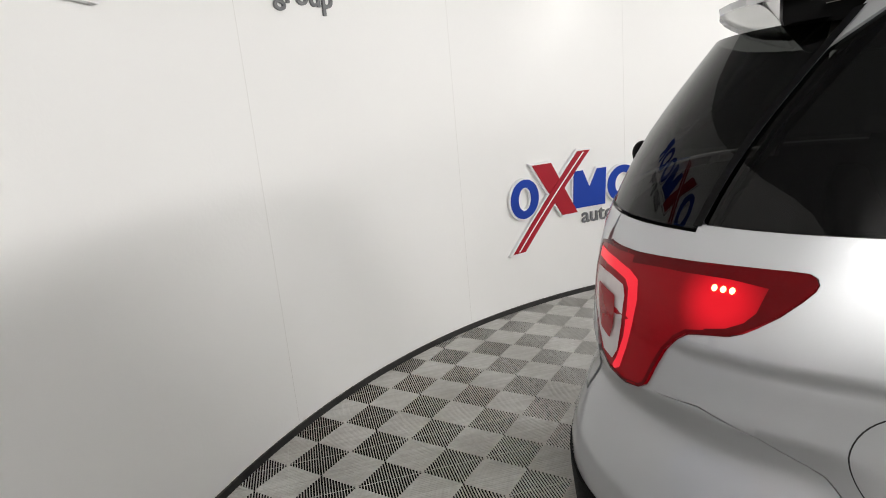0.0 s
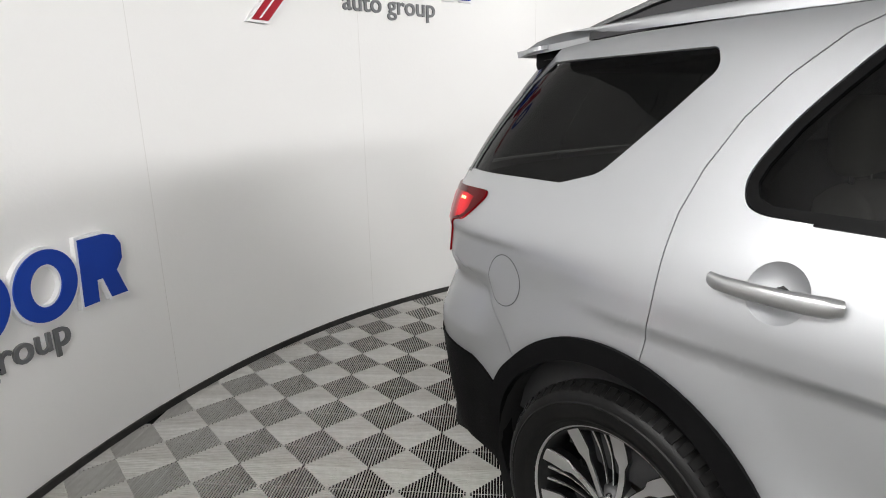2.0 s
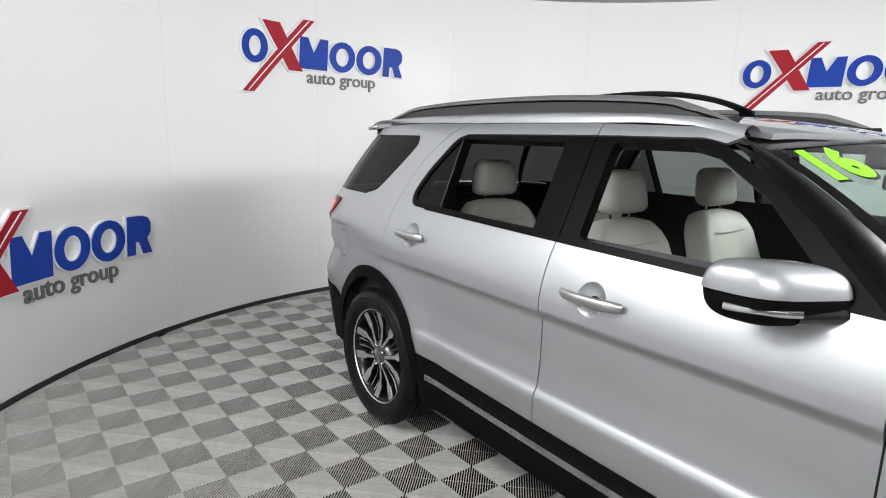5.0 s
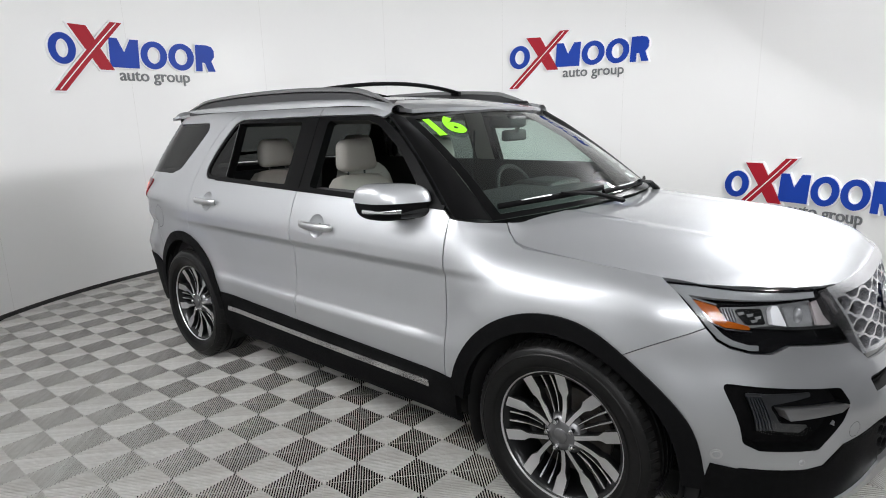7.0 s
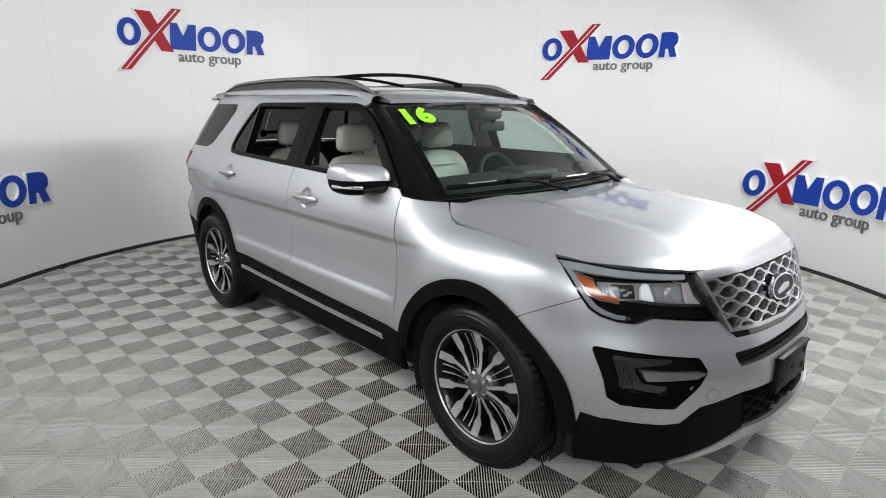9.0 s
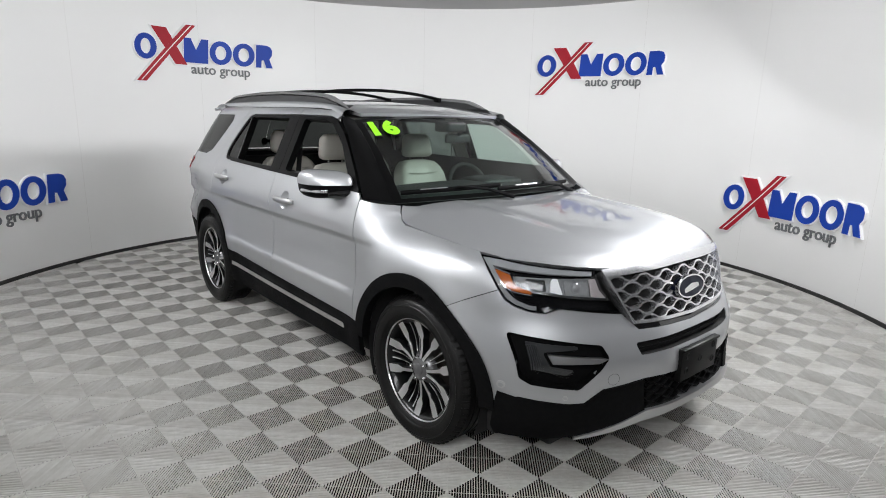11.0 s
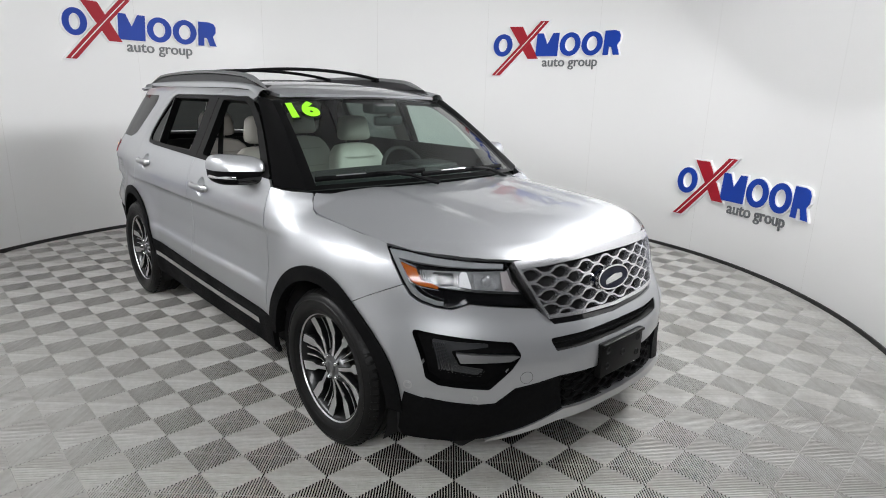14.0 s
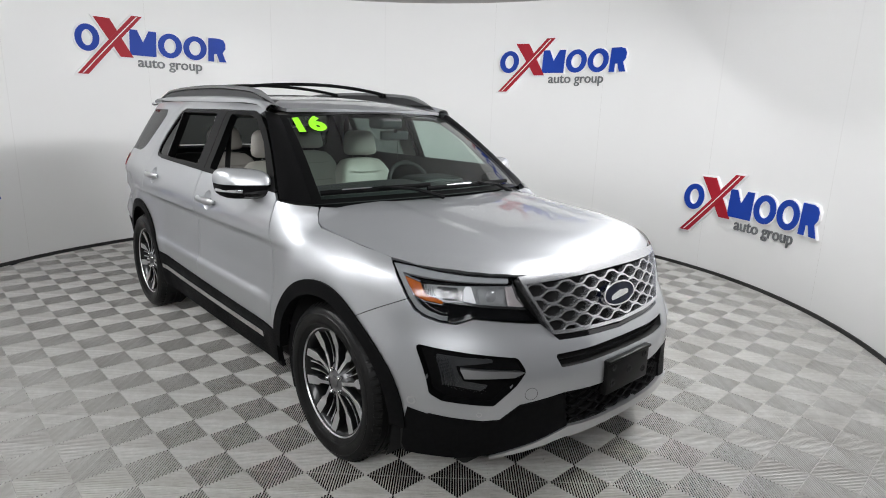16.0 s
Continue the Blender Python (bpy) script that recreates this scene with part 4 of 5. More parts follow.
    for sc, zc, rr in ((0.995, 0.508, 0.018), (0.735, 0.471, 0.011)):
        eye_ = skin("parking_sensor", [flip_s(arc(sc, zc, rr, 0, 345, 20))], M_SATIN, label="small round parking sensor", lift=0.002, depth=0.004, gap=0)
        skin("sensor_face", [flip_s(arc(sc, zc, rr * 0.6, 0, 340, 16))], M_PAINT, eye_, lift=0.004, depth=0.003, gap=0)
    skin("tow_cap", [flip_s(arc(0.53, 0.55, 0.027, 0, 348, 24)), flip_s(list(reversed(arc(0.53, 0.55, 0.0255, 0, 348, 24))))], M_GAP, label="round cover ring", lift=0.0008, depth=0, gap=0)

# the mesh grille
def gw(z):
    return 0.385 + (z - 0.755) / (0.985 - 0.755) * 0.125


GRILLE = [(gw(0.768), 0.768), (gw(1.0), 1.0), (0.26, 1.016), (0.0, 1.020), (-0.26, 1.016), (-gw(1.0), 1.0), (-gw(0.768), 0.768), (0.0, 0.752)]
INNER = [(gw(0.782) - 0.011, 0.782), (gw(0.972) - 0.013, 0.972), (0.25, 0.982), (0.0, 0.985), (-0.25, 0.982), (-gw(0.972) + 0.013, 0.972), (-gw(0.782) + 0.011, 0.782), (0.0, 0.765)]
grille = skin("grille", [GRILLE, INNER], M_MESH, label="satin silver mesh grille in a bright frame", lift=0.012, depth=0.045, grid=(0.06, 0.05), gap=0)
skin("grille_back", [GRILLE], M_DARK, grille, "dark cavity", lift=-0.045, depth=0, gap=0)


def wave(s, phase, amp, period):
    c = math.cos(2 * math.pi * (s / period + phase))
    return amp * math.copysign(abs(c) ** 0.62, c)


def lattice(name, mat, parent, z0, dz, rows, width, period, thick, lift, depth, label=""):
    for k in range(rows):
        zc = z0 + k * dz
        w_ = width(zc)
        ss = steps(-w_, w_, int(2 * w_ / period * 16))
        up = [(s, zc + wave(s, 0.5 * (k % 2), dz / 2 - thick * 0.35, period) + thick / 2) for s in ss]
        dn = [(p[0], p[1] - thick) for p in reversed(up)]
        skin(name, [up + dn], mat, parent, label, lift=lift, depth=depth, gap=0, grid=(0.2, 9))


lattice("grille_bar", M_MESH, grille, 0.786, 0.0292, 7, lambda z: gw(z) - 0.012, 0.148, 0.0085, 0.004, 0.034)
oval = skin("badge", [arc(0, 0.874, 0.112, 0, 354, 48, 0.047)], M_BADGE, grille, "dark blue oval badge", lift=0.028, depth=0.04, gap=0, grid=(0.04, 0.9))
skin("badge_ring", [arc(0, 0.874, 0.116, 0, 354, 48, 0.051), list(reversed(arc(0, 0.874, 0.108, 0, 354, 48, 0.044)))], M_CHROME, grille, "chrome badge ring", lift=0.031, depth=0.02, gap=0, grid=(0.04, 0.9))
skin("badge_mark", [rounded([(0.065, 0.852), (0.06, 0.872), (0.0, 0.888), (-0.062, 0.884), (-0.066, 0.866), (0.0, 0.858)], 0.01)], M_CHROME, grille, "plain silver mark", lift=0.030, depth=0.003, gap=0)
skin("grille_shelf", [[(0.410, 0.771), (0.0, 0.745), (-0.410, 0.771), (-0.376, 0.740), (0.0, 0.714), (0.376, 0.740)]], M_GLOSS, grille, "black shelf below the grille", lift=-0.012, depth=0.02)
slot = skin("intake_slot", [SLOT], M_DARK, label="dark upper intake", lift=-0.055, depth=-0.05, gap=-0.001)
skin("intake_bar", [[(0.392, 0.671), (-0.392, 0.671), (-0.390, 0.664), (0.390, 0.664)]], M_CLAD, slot, lift=-0.02, depth=0.01, gap=0)
LOW = [(0.379, 0.528), (0.0, 0.514), (-0.379, 0.528), (-0.363, 0.380), (0.0, 0.370), (0.363, 0.380)]
low_grille = skin("lower_grille", [LOW], M_DARK, label="black lower mesh intake", lift=-0.06, depth=-0.055, gap=0)
lattice("mesh_bar", M_CLAD, low_grille, 0.387, 0.023, 6, lambda z: 0.345, 0.105, 0.007, -0.010, 0.02)
# plate bracket
bracket = part("plate_bracket", box_bm((2.385, -0.172, 0.462), (2.421, 0.172, 0.622), 0.008), M_PLATE, car, "black empty number plate bracket")
part("bracket_lip", box_bm((2.400, -0.172, 0.610), (2.430, 0.172, 0.624), 0.004), M_PLATE, bracket)
for yy, zz in ((-0.125, 0.585), (0.125, 0.585), (-0.125, 0.512), (0.125, 0.512), (0.0, 0.545)):
    bm = spun_bm([(0.0, 0.0005), (0.009, 0.0005), (0.012, 0.004), (0.015, 0.0045), (0.017, 0.002), (0.017, 0.0)], "X", 14)
    bmesh.ops.translate(bm, vec=(2.4205, yy, zz), verts=bm.verts[:])
    part("screw_hole", bm, M_DARK, bracket)

# tail lamps
TAIL = LAMP_EDGE + [(5.56, 1.19), (5.572, 1.13), (5.54, 1.06), (5.46, 0.975), (5.412, 0.955), (5.353, 0.951)]
for side in (1, -1):
    flip_s = (lambda pts: pts) if side > 0 else mirrored
    tail = skin("tail_light", [flip_s(TAIL)], M_RED, label="lit red tail light with a clear reversing section", lift=0.006, depth=0.03, grid=(0.03, 0.02))
    skin("light_bar", [flip_s(rounded([(5.545, 1.180), (5.507, 1.179), (5.431, 1.175), (5.376, 1.168), (5.345, 1.157), (5.336, 1.124), (5.338, 1.082), (5.354, 1.022), (5.372, 0.973), (5.392, 0.962), (5.402, 0.966), (5.387, 0.987), (5.367, 1.040),
                                       (5.362, 1.096), (5.370, 1.136), (5.385, 1.149), (5.429, 1.155), (5.545, 1.160)], 0.006, 3))], M_REDGLOW, tail, "glowing red light bar", lift=0.0075, depth=0, gap=0)
    skin("lens_edge", [flip_s(TAIL), flip_s(list(reversed(inset(TAIL, 0.007))))], M_REDDARK, tail, "dark lens edge", lift=0.0068, depth=0, gap=0)
    skin("lens_tip", [flip_s([(5.375, 1.199), (5.16, 1.211), (5.073, 1.213), (5.045, 1.212), (5.034, 1.207), (5.031, 1.201), (5.034, 1.193), (5.047, 1.178), (5.073, 1.155), (5.103, 1.134), (5.124, 1.121), (5.144, 1.113), (5.182, 1.107), (5.182, 1.114), (5.146, 1.122),
                              (5.120, 1.135), (5.104, 1.152), (5.094, 1.188), (5.16, 1.193), (5.30, 1.188), (5.375, 1.181)])], M_REDDARK, tail, "dark red lens tip", lift=0.0072, depth=0, gap=0)
    skin("reversing_lamp", [flip_s(rounded([(5.54, 1.143), (5.438, 1.143), (5.388, 1.137), (5.377, 1.119), (5.376, 1.071), (5.385, 1.005), (5.402, 0.980), (5.445, 0.985), (5.52, 1.06)], 0.008))], M_CLEAR, tail, "clear reversing lamp", lift=0.008, depth=0, gap=0)
    skin("rear_reflector", [flip_s(rounded([(5.50, 1.118), (5.405, 1.112), (5.402, 1.06), (5.412, 1.02), (5.46, 1.03)], 0.008))], M_RED, tail, "red reflector", lift=0.0115, depth=0, gap=0)
    for k in range(3):
        skin("led", [flip_s(arc(5.147 + 0.015 * k, 1.177, 0.005, 0, 340, 14))], M_REDLED, tail, "bright red diode", lift=0.0095, depth=0, gap=0)
# fuel flap
flap = skin("fuel_flap", [arc(4.868, 0.957, 0.080, 0, 354, 44)], M_PAINT, label="round silver fuel flap", lift=0.0012, depth=0.006, gap=0, grid=(0.05, 0.04))
skin("flap_gap", [arc(4.868, 0.957, 0.0825, 0, 354, 44), list(reversed(arc(4.868, 0.957, 0.080, 0, 354, 44)))], M_GAP, flap, lift=0.0008, depth=0, gap=0)
# ---- handles, mirrors, rails, wipers ----
def handle(door, side, x0, x1, z):
    flip_s = (lambda pts: pts) if side > 0 else mirrored
    mid = CUP_F if x0 > 0 else CUP_R

    def cup(u, v):
        r = min(1.0, math.hypot(abs(u) - mid[0], v - mid[1]) / 0.060)
        p = body(u, v)
        p.y += side * 0.024 * (1 - r**2.5)
        return p

    grip = panel("handle_bowl", [flip_s(arc(*mid, 0.0595, 0, 354, 40))], cup, M_PAINT, door, "round dished handle recess", 0.0, 0, (0.012, 0.012), flip=True)
    pts, rs = [], []
    for k in range(13):
        t = k / 12
        x = x0 + (x1 - x0) * t
        p = body(side * X(x), z + 0.004)
        out = 0.012 + 0.028 * math.sin(math.pi * min(1.0, max(0.0, t))) ** 0.45
        pts.append(p + Vector((0, -side * out, 0)))
        rs.append(0.0165 - 0.003 * t if 0 < k < 12 else 0.012)
    part("door_handle", tube_bm(pts, rs, 12, squash=(0.75, 1.25)), M_SATIN, door, "satin silver pull handle", 50)
    return grip


for i, side in enumerate((1, -1)):
    handle(front_doors[i], side, 0.188, -0.066, 1.078)
    handle(rear_doors[i], side, -0.962, -1.205, 1.122)


def mirror(side):
    """A door mirror: silver cap over a black shell with a turn lamp, on a short arm."""
    c = Vector((0.635, -side * 0.995, 1.248))
    bm = bmesh.new()
    bmesh.ops.create_uvsphere(bm, u_segments=40, v_segments=24, radius=1)
    for v in bm.verts:
        sx, sy, sz = v.co
        q = lambda a, p: math.copysign(abs(a) ** p, a)  # noqa: E731
        x, y, z = q(sx, 0.62), q(sy, 0.50), q(sz, 0.58)
        y = y * side * -1
        outer = 0.5 * (1 - side * y)
        v.co = c + Vector((x * (0.105 - 0.02 * abs(z)), y * 0.118, z * (0.078 + 0.006 * outer) - 0.008 * (1 - outer)))
    for v in bm.verts:
        v.co.x = max(v.co.x, c.x - 0.075) - 0.55 * (abs(v.co.y) - abs(c.y))
    up, dn = bm, bm.copy()
    cut = c + Vector((0, 0, -0.002))
    bmesh.ops.bisect_plane(up, geom=up.verts[:] + up.edges[:] + up.faces[:], plane_co=cut, plane_no=(0, 0, 1), clear_inner=True)
    bmesh.ops.bisect_plane(dn, geom=dn.verts[:] + dn.edges[:] + dn.faces[:], plane_co=cut, plane_no=(0, 0, 1), clear_outer=True)
    for v in dn.verts:
        v.co = c + (v.co - c) * 0.975
    shell = part("door_mirror", dn, M_CLAD, car, "black mirror shell under a silver cap", 60)
    part("mirror_cap", up, M_PAINT, shell, "bright silver mirror cap", 60)
    part("mirror_arm", tube_bm([c + Vector((0.03, side * 0.0, -0.050)), c + Vector((0.08, side * 0.09, -0.046)), c + Vector((0.13, side * 0.20, -0.050))], [0.034, 0.042, 0.048], 14, squash=(1.6, 0.8)), M_GLOSS, shell)
    pts = [c + Vector((0.104 * math.cos(a) - 0.55 * (0.02 + 0.098 * math.sin(a)), -side * (0.02 + 0.098 * math.sin(a)), -0.036)) for a in (radians(8 + 9 * k) for k in range(10))]
    part("turn_lamp", tube_bm(pts, 0.009, 8, squash=(0.6, 1.0)), M_REFL, shell, "clear ribbed turn lamp")
    bm = box_bm((c.x - 0.0785, c.y - 0.088, c.z - 0.042), (c.x - 0.0755, c.y + 0.088, c.z + 0.044), 0.002)
    for v in bm.verts:
        v.co.x -= 0.55 * (abs(v.co.y) - abs(c.y))
    part("mirror_glass", bm, M_CHROME, shell, "mirror glass")


mirror(1), mirror(-1)
for side in (1, -1):
    # roof rails: a grey cap on a dark side wall that stands on the roof
    y = -side * 0.628
    path = spline([(-1.80, y, 1.690), (-1.66, y, 1.722), (-1.48, y, 1.754), (-1.0, y, 1.774), (-0.45, y, 1.774), (0.0, y, 1.752), (0.14, y, 1.724), (0.25, y, 1.688), (0.335, y, 1.650)], 6)

    def swept(profile):
        bm = bmesh.new()
        rows = []
        for k, p in enumerate(path):
            slim = (0.55 + 0.45 * math.sin(math.pi * k / (len(path) - 1)) ** 0.5) * (1 - 0.7 * ease(float(p[0]), 0.10, 0.33))
            base = min(roof(float(p[0]), abs(y)).z - 0.012, p[2] - 0.012)
            rows.append([bm.verts.new((p[0], p[1] - side * a * slim, p[2] + b * slim if b is not None else base)) for a, b in profile])
        for q, w in zip(rows, rows[1:]):
            for k in range(len(profile)):
                bm.faces.new((q[k], q[(k + 1) % len(profile)], w[(k + 1) % len(profile)], w[k]))
        bm.faces.new(rows[0])
        bm.faces.new(list(reversed(rows[-1])))
        bmesh.ops.recalc_face_normals(bm, faces=bm.faces[:])
        return bm

    rail = part("roof_rail", swept([(0.028, -0.012), (0.030, -0.003), (0.021, 0.006), (0.0, 0.010), (-0.020, 0.006), (-0.024, -0.012)]), M_RAIL, car, "satin grey raised roof rail", 40)
    part("rail_foot", swept([(0.022, -0.02), (-0.020, -0.012), (-0.016, None), (0.022, None)]), M_RAILSIDE, rail, "dark side wall under the rail", 40)
    part("rail_end", tube_bm([(0.16, y * 1.02, 1.706), (0.23, y * 1.03, 1.684), (0.30, y * 1.035, 1.658), (0.35, y * 1.03, 1.632)], [0.006, 0.010, 0.011, 0.008], 12, squash=(1.0, 0.6)), M_FRAME, rail, "black strip at the rail's foot", 60)
for xb in (-1.02, -0.30):
    path = [(xb + 0.03 * (1 - (t * t)), 0.60 * t, 1.768 + 0.045 * (1 - t * t)) for t in steps(-1, 1, 16)]
    bm = bmesh.new()
    tube_bm(path, 0.016, 10, bm, squash=(1.9, 0.75))
    bar = part("crossbar", bm, M_CLAD, car, "black arched roof crossbar", 60)
    for t in (-1, 1):
        part("crossbar_clamp", box_bm((xb - 0.036, 0.60 * t - 0.022, 1.744), (xb + 0.036, 0.60 * t + 0.022, 1.777), 0.010), M_CLAD, bar)


def wiper(u0, v0, u1, v1, pivot):
    pts = [screen(u0 + (u1 - u0) * t, v0 + (v1 - v0) * t) + Vector((0.014, 0, 0.014)) for t in steps(0, 1, 12)]
    blade = part("wiper_blade", tube_bm(pts, 0.010, 8, squash=(0.8, 1.3)), M_CLAD, car, "black wiper blade", 60)
    # a short silver strip stands in for the glint along the blade
    part("wiper_edge", tube_bm([p + Vector((0.004, 0, 0.012)) for p in pts[2:6]], 0.003, 6), M_SATIN, blade, "silver strip standing in for a glint")
    mid = pts[6] + Vector((0.012, 0, 0.014))
    a_ = screen(*pivot) + Vector((0.03, 0, 0.0))
    part("wiper_arm", tube_bm([a_, a_.lerp(mid, 0.5) + Vector((0.012, 0, 0.016)), mid], [0.016, 0.011, 0.008], 8, squash=(1.3, 0.8)), M_CLAD, blade)


wiper(-0.95, 0.07, -0.22, 0.075, (-0.18, -0.01))
wiper(-0.26, 0.045, 0.72, 0.055, (0.62, -0.02))

# rear wiper: a pivot cap and its arm on the back glass
back_at = body(LONG, 1.31)
tail_out = -skin_normal(body, LONG, 1.31)
bm = bmesh.new()
bmesh.ops.create_uvsphere(bm, u_segments=20, v_segments=12, radius=0.028)
bmesh.ops.scale(bm, vec=(1.1, 1.2, 1.35), verts=bm.verts[:])
bmesh.ops.translate(bm, vec=back_at + tail_out * 0.022, verts=bm.verts[:])
rear_wiper = part("rear_wiper", bm, M_CLAD, car, "black rear wiper pivot and arm", 60)
part("wiper_arm", tube_bm([body(LONG + 0.36 * t, 1.31 + 0.02 * t) + tail_out * (0.03 - 0.012 * t) for t in steps(0, 1, 8)], [0.013] * 4 + [0.009] * 5, 8, squash=(1, 1.2)), M_CLAD, rear_wiper)

# sticker digits on the glass
def digits(text, u, v, height, mat, offset, lift, name, label, parent, dy=0.0, dz=0.0):
    cu = bpy.data.curves.new(name, "FONT")
    cu.body, cu.size, cu.align_x, cu.align_y, cu.offset, cu.resolution_u, cu.space_character = text, height / 0.7, "CENTER", "CENTER", offset, 4, 1.12
    tmp = bpy.data.objects.new(name, cu)
    scene.collection.objects.link(tmp)
    mesh = bpy.data.meshes.new_from_object(tmp.evaluated_get(bpy.context.evaluated_depsgraph_get()))
    bpy.data.objects.remove(tmp)
    p = screen(u, v)
    across = (screen(u + 0.05, v) - screen(u - 0.05, v)).normalized()
    up = (screen(u, v + 0.05) - screen(u, v - 0.05)).normalized()
    out = across.cross(up).normalized()
    wide = (screen(u + 0.05, v) - screen(u - 0.05, v)).length / 0.1
    tall = (screen(u, v + 0.05) - screen(u, v - 0.05)).length / 0.1
    for vert in mesh.vertices:
        uu, vv = u + (vert.co.x * 0.86 + dy) / wide, v + (vert.co.y + dz) / tall
        vert.co = screen(uu, vv) + out * lift
    mesh.materials.append(mat)
    return placed(name, mesh, parent, label, 0)


digits("16", -0.82, 0.800, 0.146, M_GLOSS, 0.016, 0.010, "sticker_edge", "black sticker edge", windscreen, 0.005, -0.005)
digits("16", -0.82, 0.800, 0.146, M_GREEN, 0.012, 0.0125, "sticker", "neon green number sticker", windscreen)
# ---- wheels ----
def wheel_meshes():
    """Meshes of one wheel about its own middle, its outer face towards -y; a list of (name, mesh, label, under)."""
    out = []

    def keep(name, bm, mat, label="", under="wheel", smooth=38, sides=None):
        me = bpy.data.meshes.new(name)
        bm.to_mesh(me)
        bm.free()
        me.materials.append(mat)
        if sides:
            me.materials.append(sides)
            for f in me.polygons:
                f.material_index = 0 if f.normal.y < -0.8 else 1
        me.polygons.foreach_set("use_smooth", [True] * len(me.polygons))
        me.set_sharp_from_angle(angle=radians(smooth))
        out.append((name, me, label, under))

    keep("wheel", spun_bm([(0.262, 0.11), (0.246, 0.105), (0.236, 0.06), (0.232, -0.04), (0.246, -0.085), (0.262, -0.098), (0.270, -0.100), (0.270, -0.090), (0.262, -0.086), (0.256, -0.05)], "Y", 72), M_RIMDARK, "dark alloy wheel with bright paired spokes", "")
    keep("rim_lip", spun_bm([(0.259, -0.094), (0.263, -0.1015), (0.269, -0.1035), (0.271, -0.099), (0.264, -0.094)], "Y", 72), M_RIMFACE, "machined rim edge")
    tyre = [(0.262, -0.098), (0.275, -0.112), (0.30, -0.123), (0.325, -0.1275), (0.345, -0.125), (0.360, -0.117), (0.370, -0.106), (0.3765, -0.092), (0.381, -0.06), (0.381, -0.046), (0.374, -0.043), (0.374, -0.036), (0.381, -0.033),
            (0.3815, -0.006), (0.374, -0.004), (0.374, 0.004), (0.3815, 0.006), (0.381, 0.033), (0.374, 0.036), (0.374, 0.043), (0.381, 0.046), (0.381, 0.06), (0.3765, 0.092), (0.36, 0.117), (0.325, 0.1275), (0.28, 0.115), (0.262, 0.11)]
    keep("tyre", spun_bm(tyre, "Y", 96), M_RUBBER, "black road tyre", smooth=30)
    for ys, lean in ((-0.094, 1), (0.094, -1)):
        bm = bmesh.new()
        for k in range(64):
            b2 = box_bm((-0.0125, -0.020, -0.0055), (0.0125, 0.020, 0.0055), 0.002, 1)
            m = Matrix.Rotation(2 * math.pi * (k + 0.25 * lean) / 64, 4, "Y") @ Matrix.Translation((0, ys, 0.3715)) @ Matrix.Rotation(lean * 0.55, 4, "X")
            b2.transform(m)
            me = bpy.data.meshes.new("tmp")
            b2.to_mesh(me)
            b2.free()
            bm.from_mesh(me)
            bpy.data.meshes.remove(me)
        keep("tread", bm, M_RUBBER, "shoulder tread blocks", "tyre", 20)
    for rr in (0.290, 0.338):
        keep("sidewall_rib", spun_bm([(rr - 0.004, -0.118 if rr < 0.3 else -0.126), (rr, -0.1215 if rr < 0.3 else -0.1285), (rr + 0.004, -0.1235 if rr < 0.3 else -0.1255)], "Y", 72), M_RUBBER, "", "tyre")

    def spoke(a_in, a_out, w_in, w_out, r_in, r_out, front, thick, name, mat, label, bend=0.0):
        bm = bmesh.new()
        rows = []
        n = 14
        for k in range(n + 1):
            t = k / n
            r = r_in + (r_out - r_in) * t
            ang = radians(a_in + (a_out - a_in) * t + bend * math.sin(math.pi * t))
            w = w_in + (w_out - w_in) * (0.15 * t + 0.85 * ease(t, 0.50, 0.66))
            y = front - 0.012 * t + 0.014 * math.sin(math.pi * t)
            c, s = math.cos(ang), math.sin(ang)
            rows.append([bm.verts.new((r * c - o * s, yy, r * s + o * c)) for o, yy in ((-w / 2, y + 0.003), (-w / 2 + 0.0025, y), (w / 2 - 0.0025, y), (w / 2, y + 0.003), (w / 2 * 0.7, y + thick), (-w / 2 * 0.7, y + thick))])
        for p, q in zip(rows, rows[1:]):
            for k in range(6):
                bm.faces.new((p[k], p[(k + 1) % 6], q[(k + 1) % 6], q[k]))
        bm.faces.new(rows[0]), bm.faces.new(list(reversed(rows[-1])))
        bmesh.ops.recalc_face_normals(bm, faces=bm.faces[:])
        keep(name, bm, mat, label, smooth=25, sides=M_RIMDARK)

    for g in range(5):
        a0 = 72 * g
        for sg in (-1, 1):
            spoke(a0 + sg * 9, a0 + sg * 19.0, 0.021, 0.050, 0.060, 0.256, -0.080, 0.040, "spoke", M_RIMFACE, "machined bright spoke", bend=sg * 0.8)
            spoke(a0 + 36 + sg * 6.5, a0 + 36 + sg * 4.6, 0.008, 0.012, 0.088, 0.252, -0.064, 0.034, "inner_spoke", M_RIMFACE, "slim bright spoke")
    keep("hub", spun_bm([(0.0, -0.082), (0.038, -0.082), (0.066, -0.074), (0.082, -0.058), (0.088, -0.03), (0.0, -0.03)], "Y", 40), M_HUB, "grey hub")
    keep("cap", spun_bm([(0.0, -0.0905), (0.024, -0.090), (0.030, -0.086), (0.031, -0.078)], "Y", 32), M_HUB, "grey centre cap")
    for k in range(5):
        bm = spun_bm([(0.0, -0.096), (0.007, -0.096), (0.0105, -0.091), (0.0115, -0.072)], "Y", 12)
        t = radians(36 + 72 * k)
        bmesh.ops.translate(bm, vec=(0.0575 * math.cos(t), 0, 0.0575 * math.sin(t)), verts=bm.verts[:])
        keep("lug_nut", bm, M_CHROME, "chrome lug nut")
    keep("brake_disc", spun_bm([(0.0, 0.0), (0.08, 0.0), (0.085, -0.005), (0.176, -0.005), (0.178, 0.012), (0.0, 0.02)], "Y", 48), M_IRON, "grey brake disc")
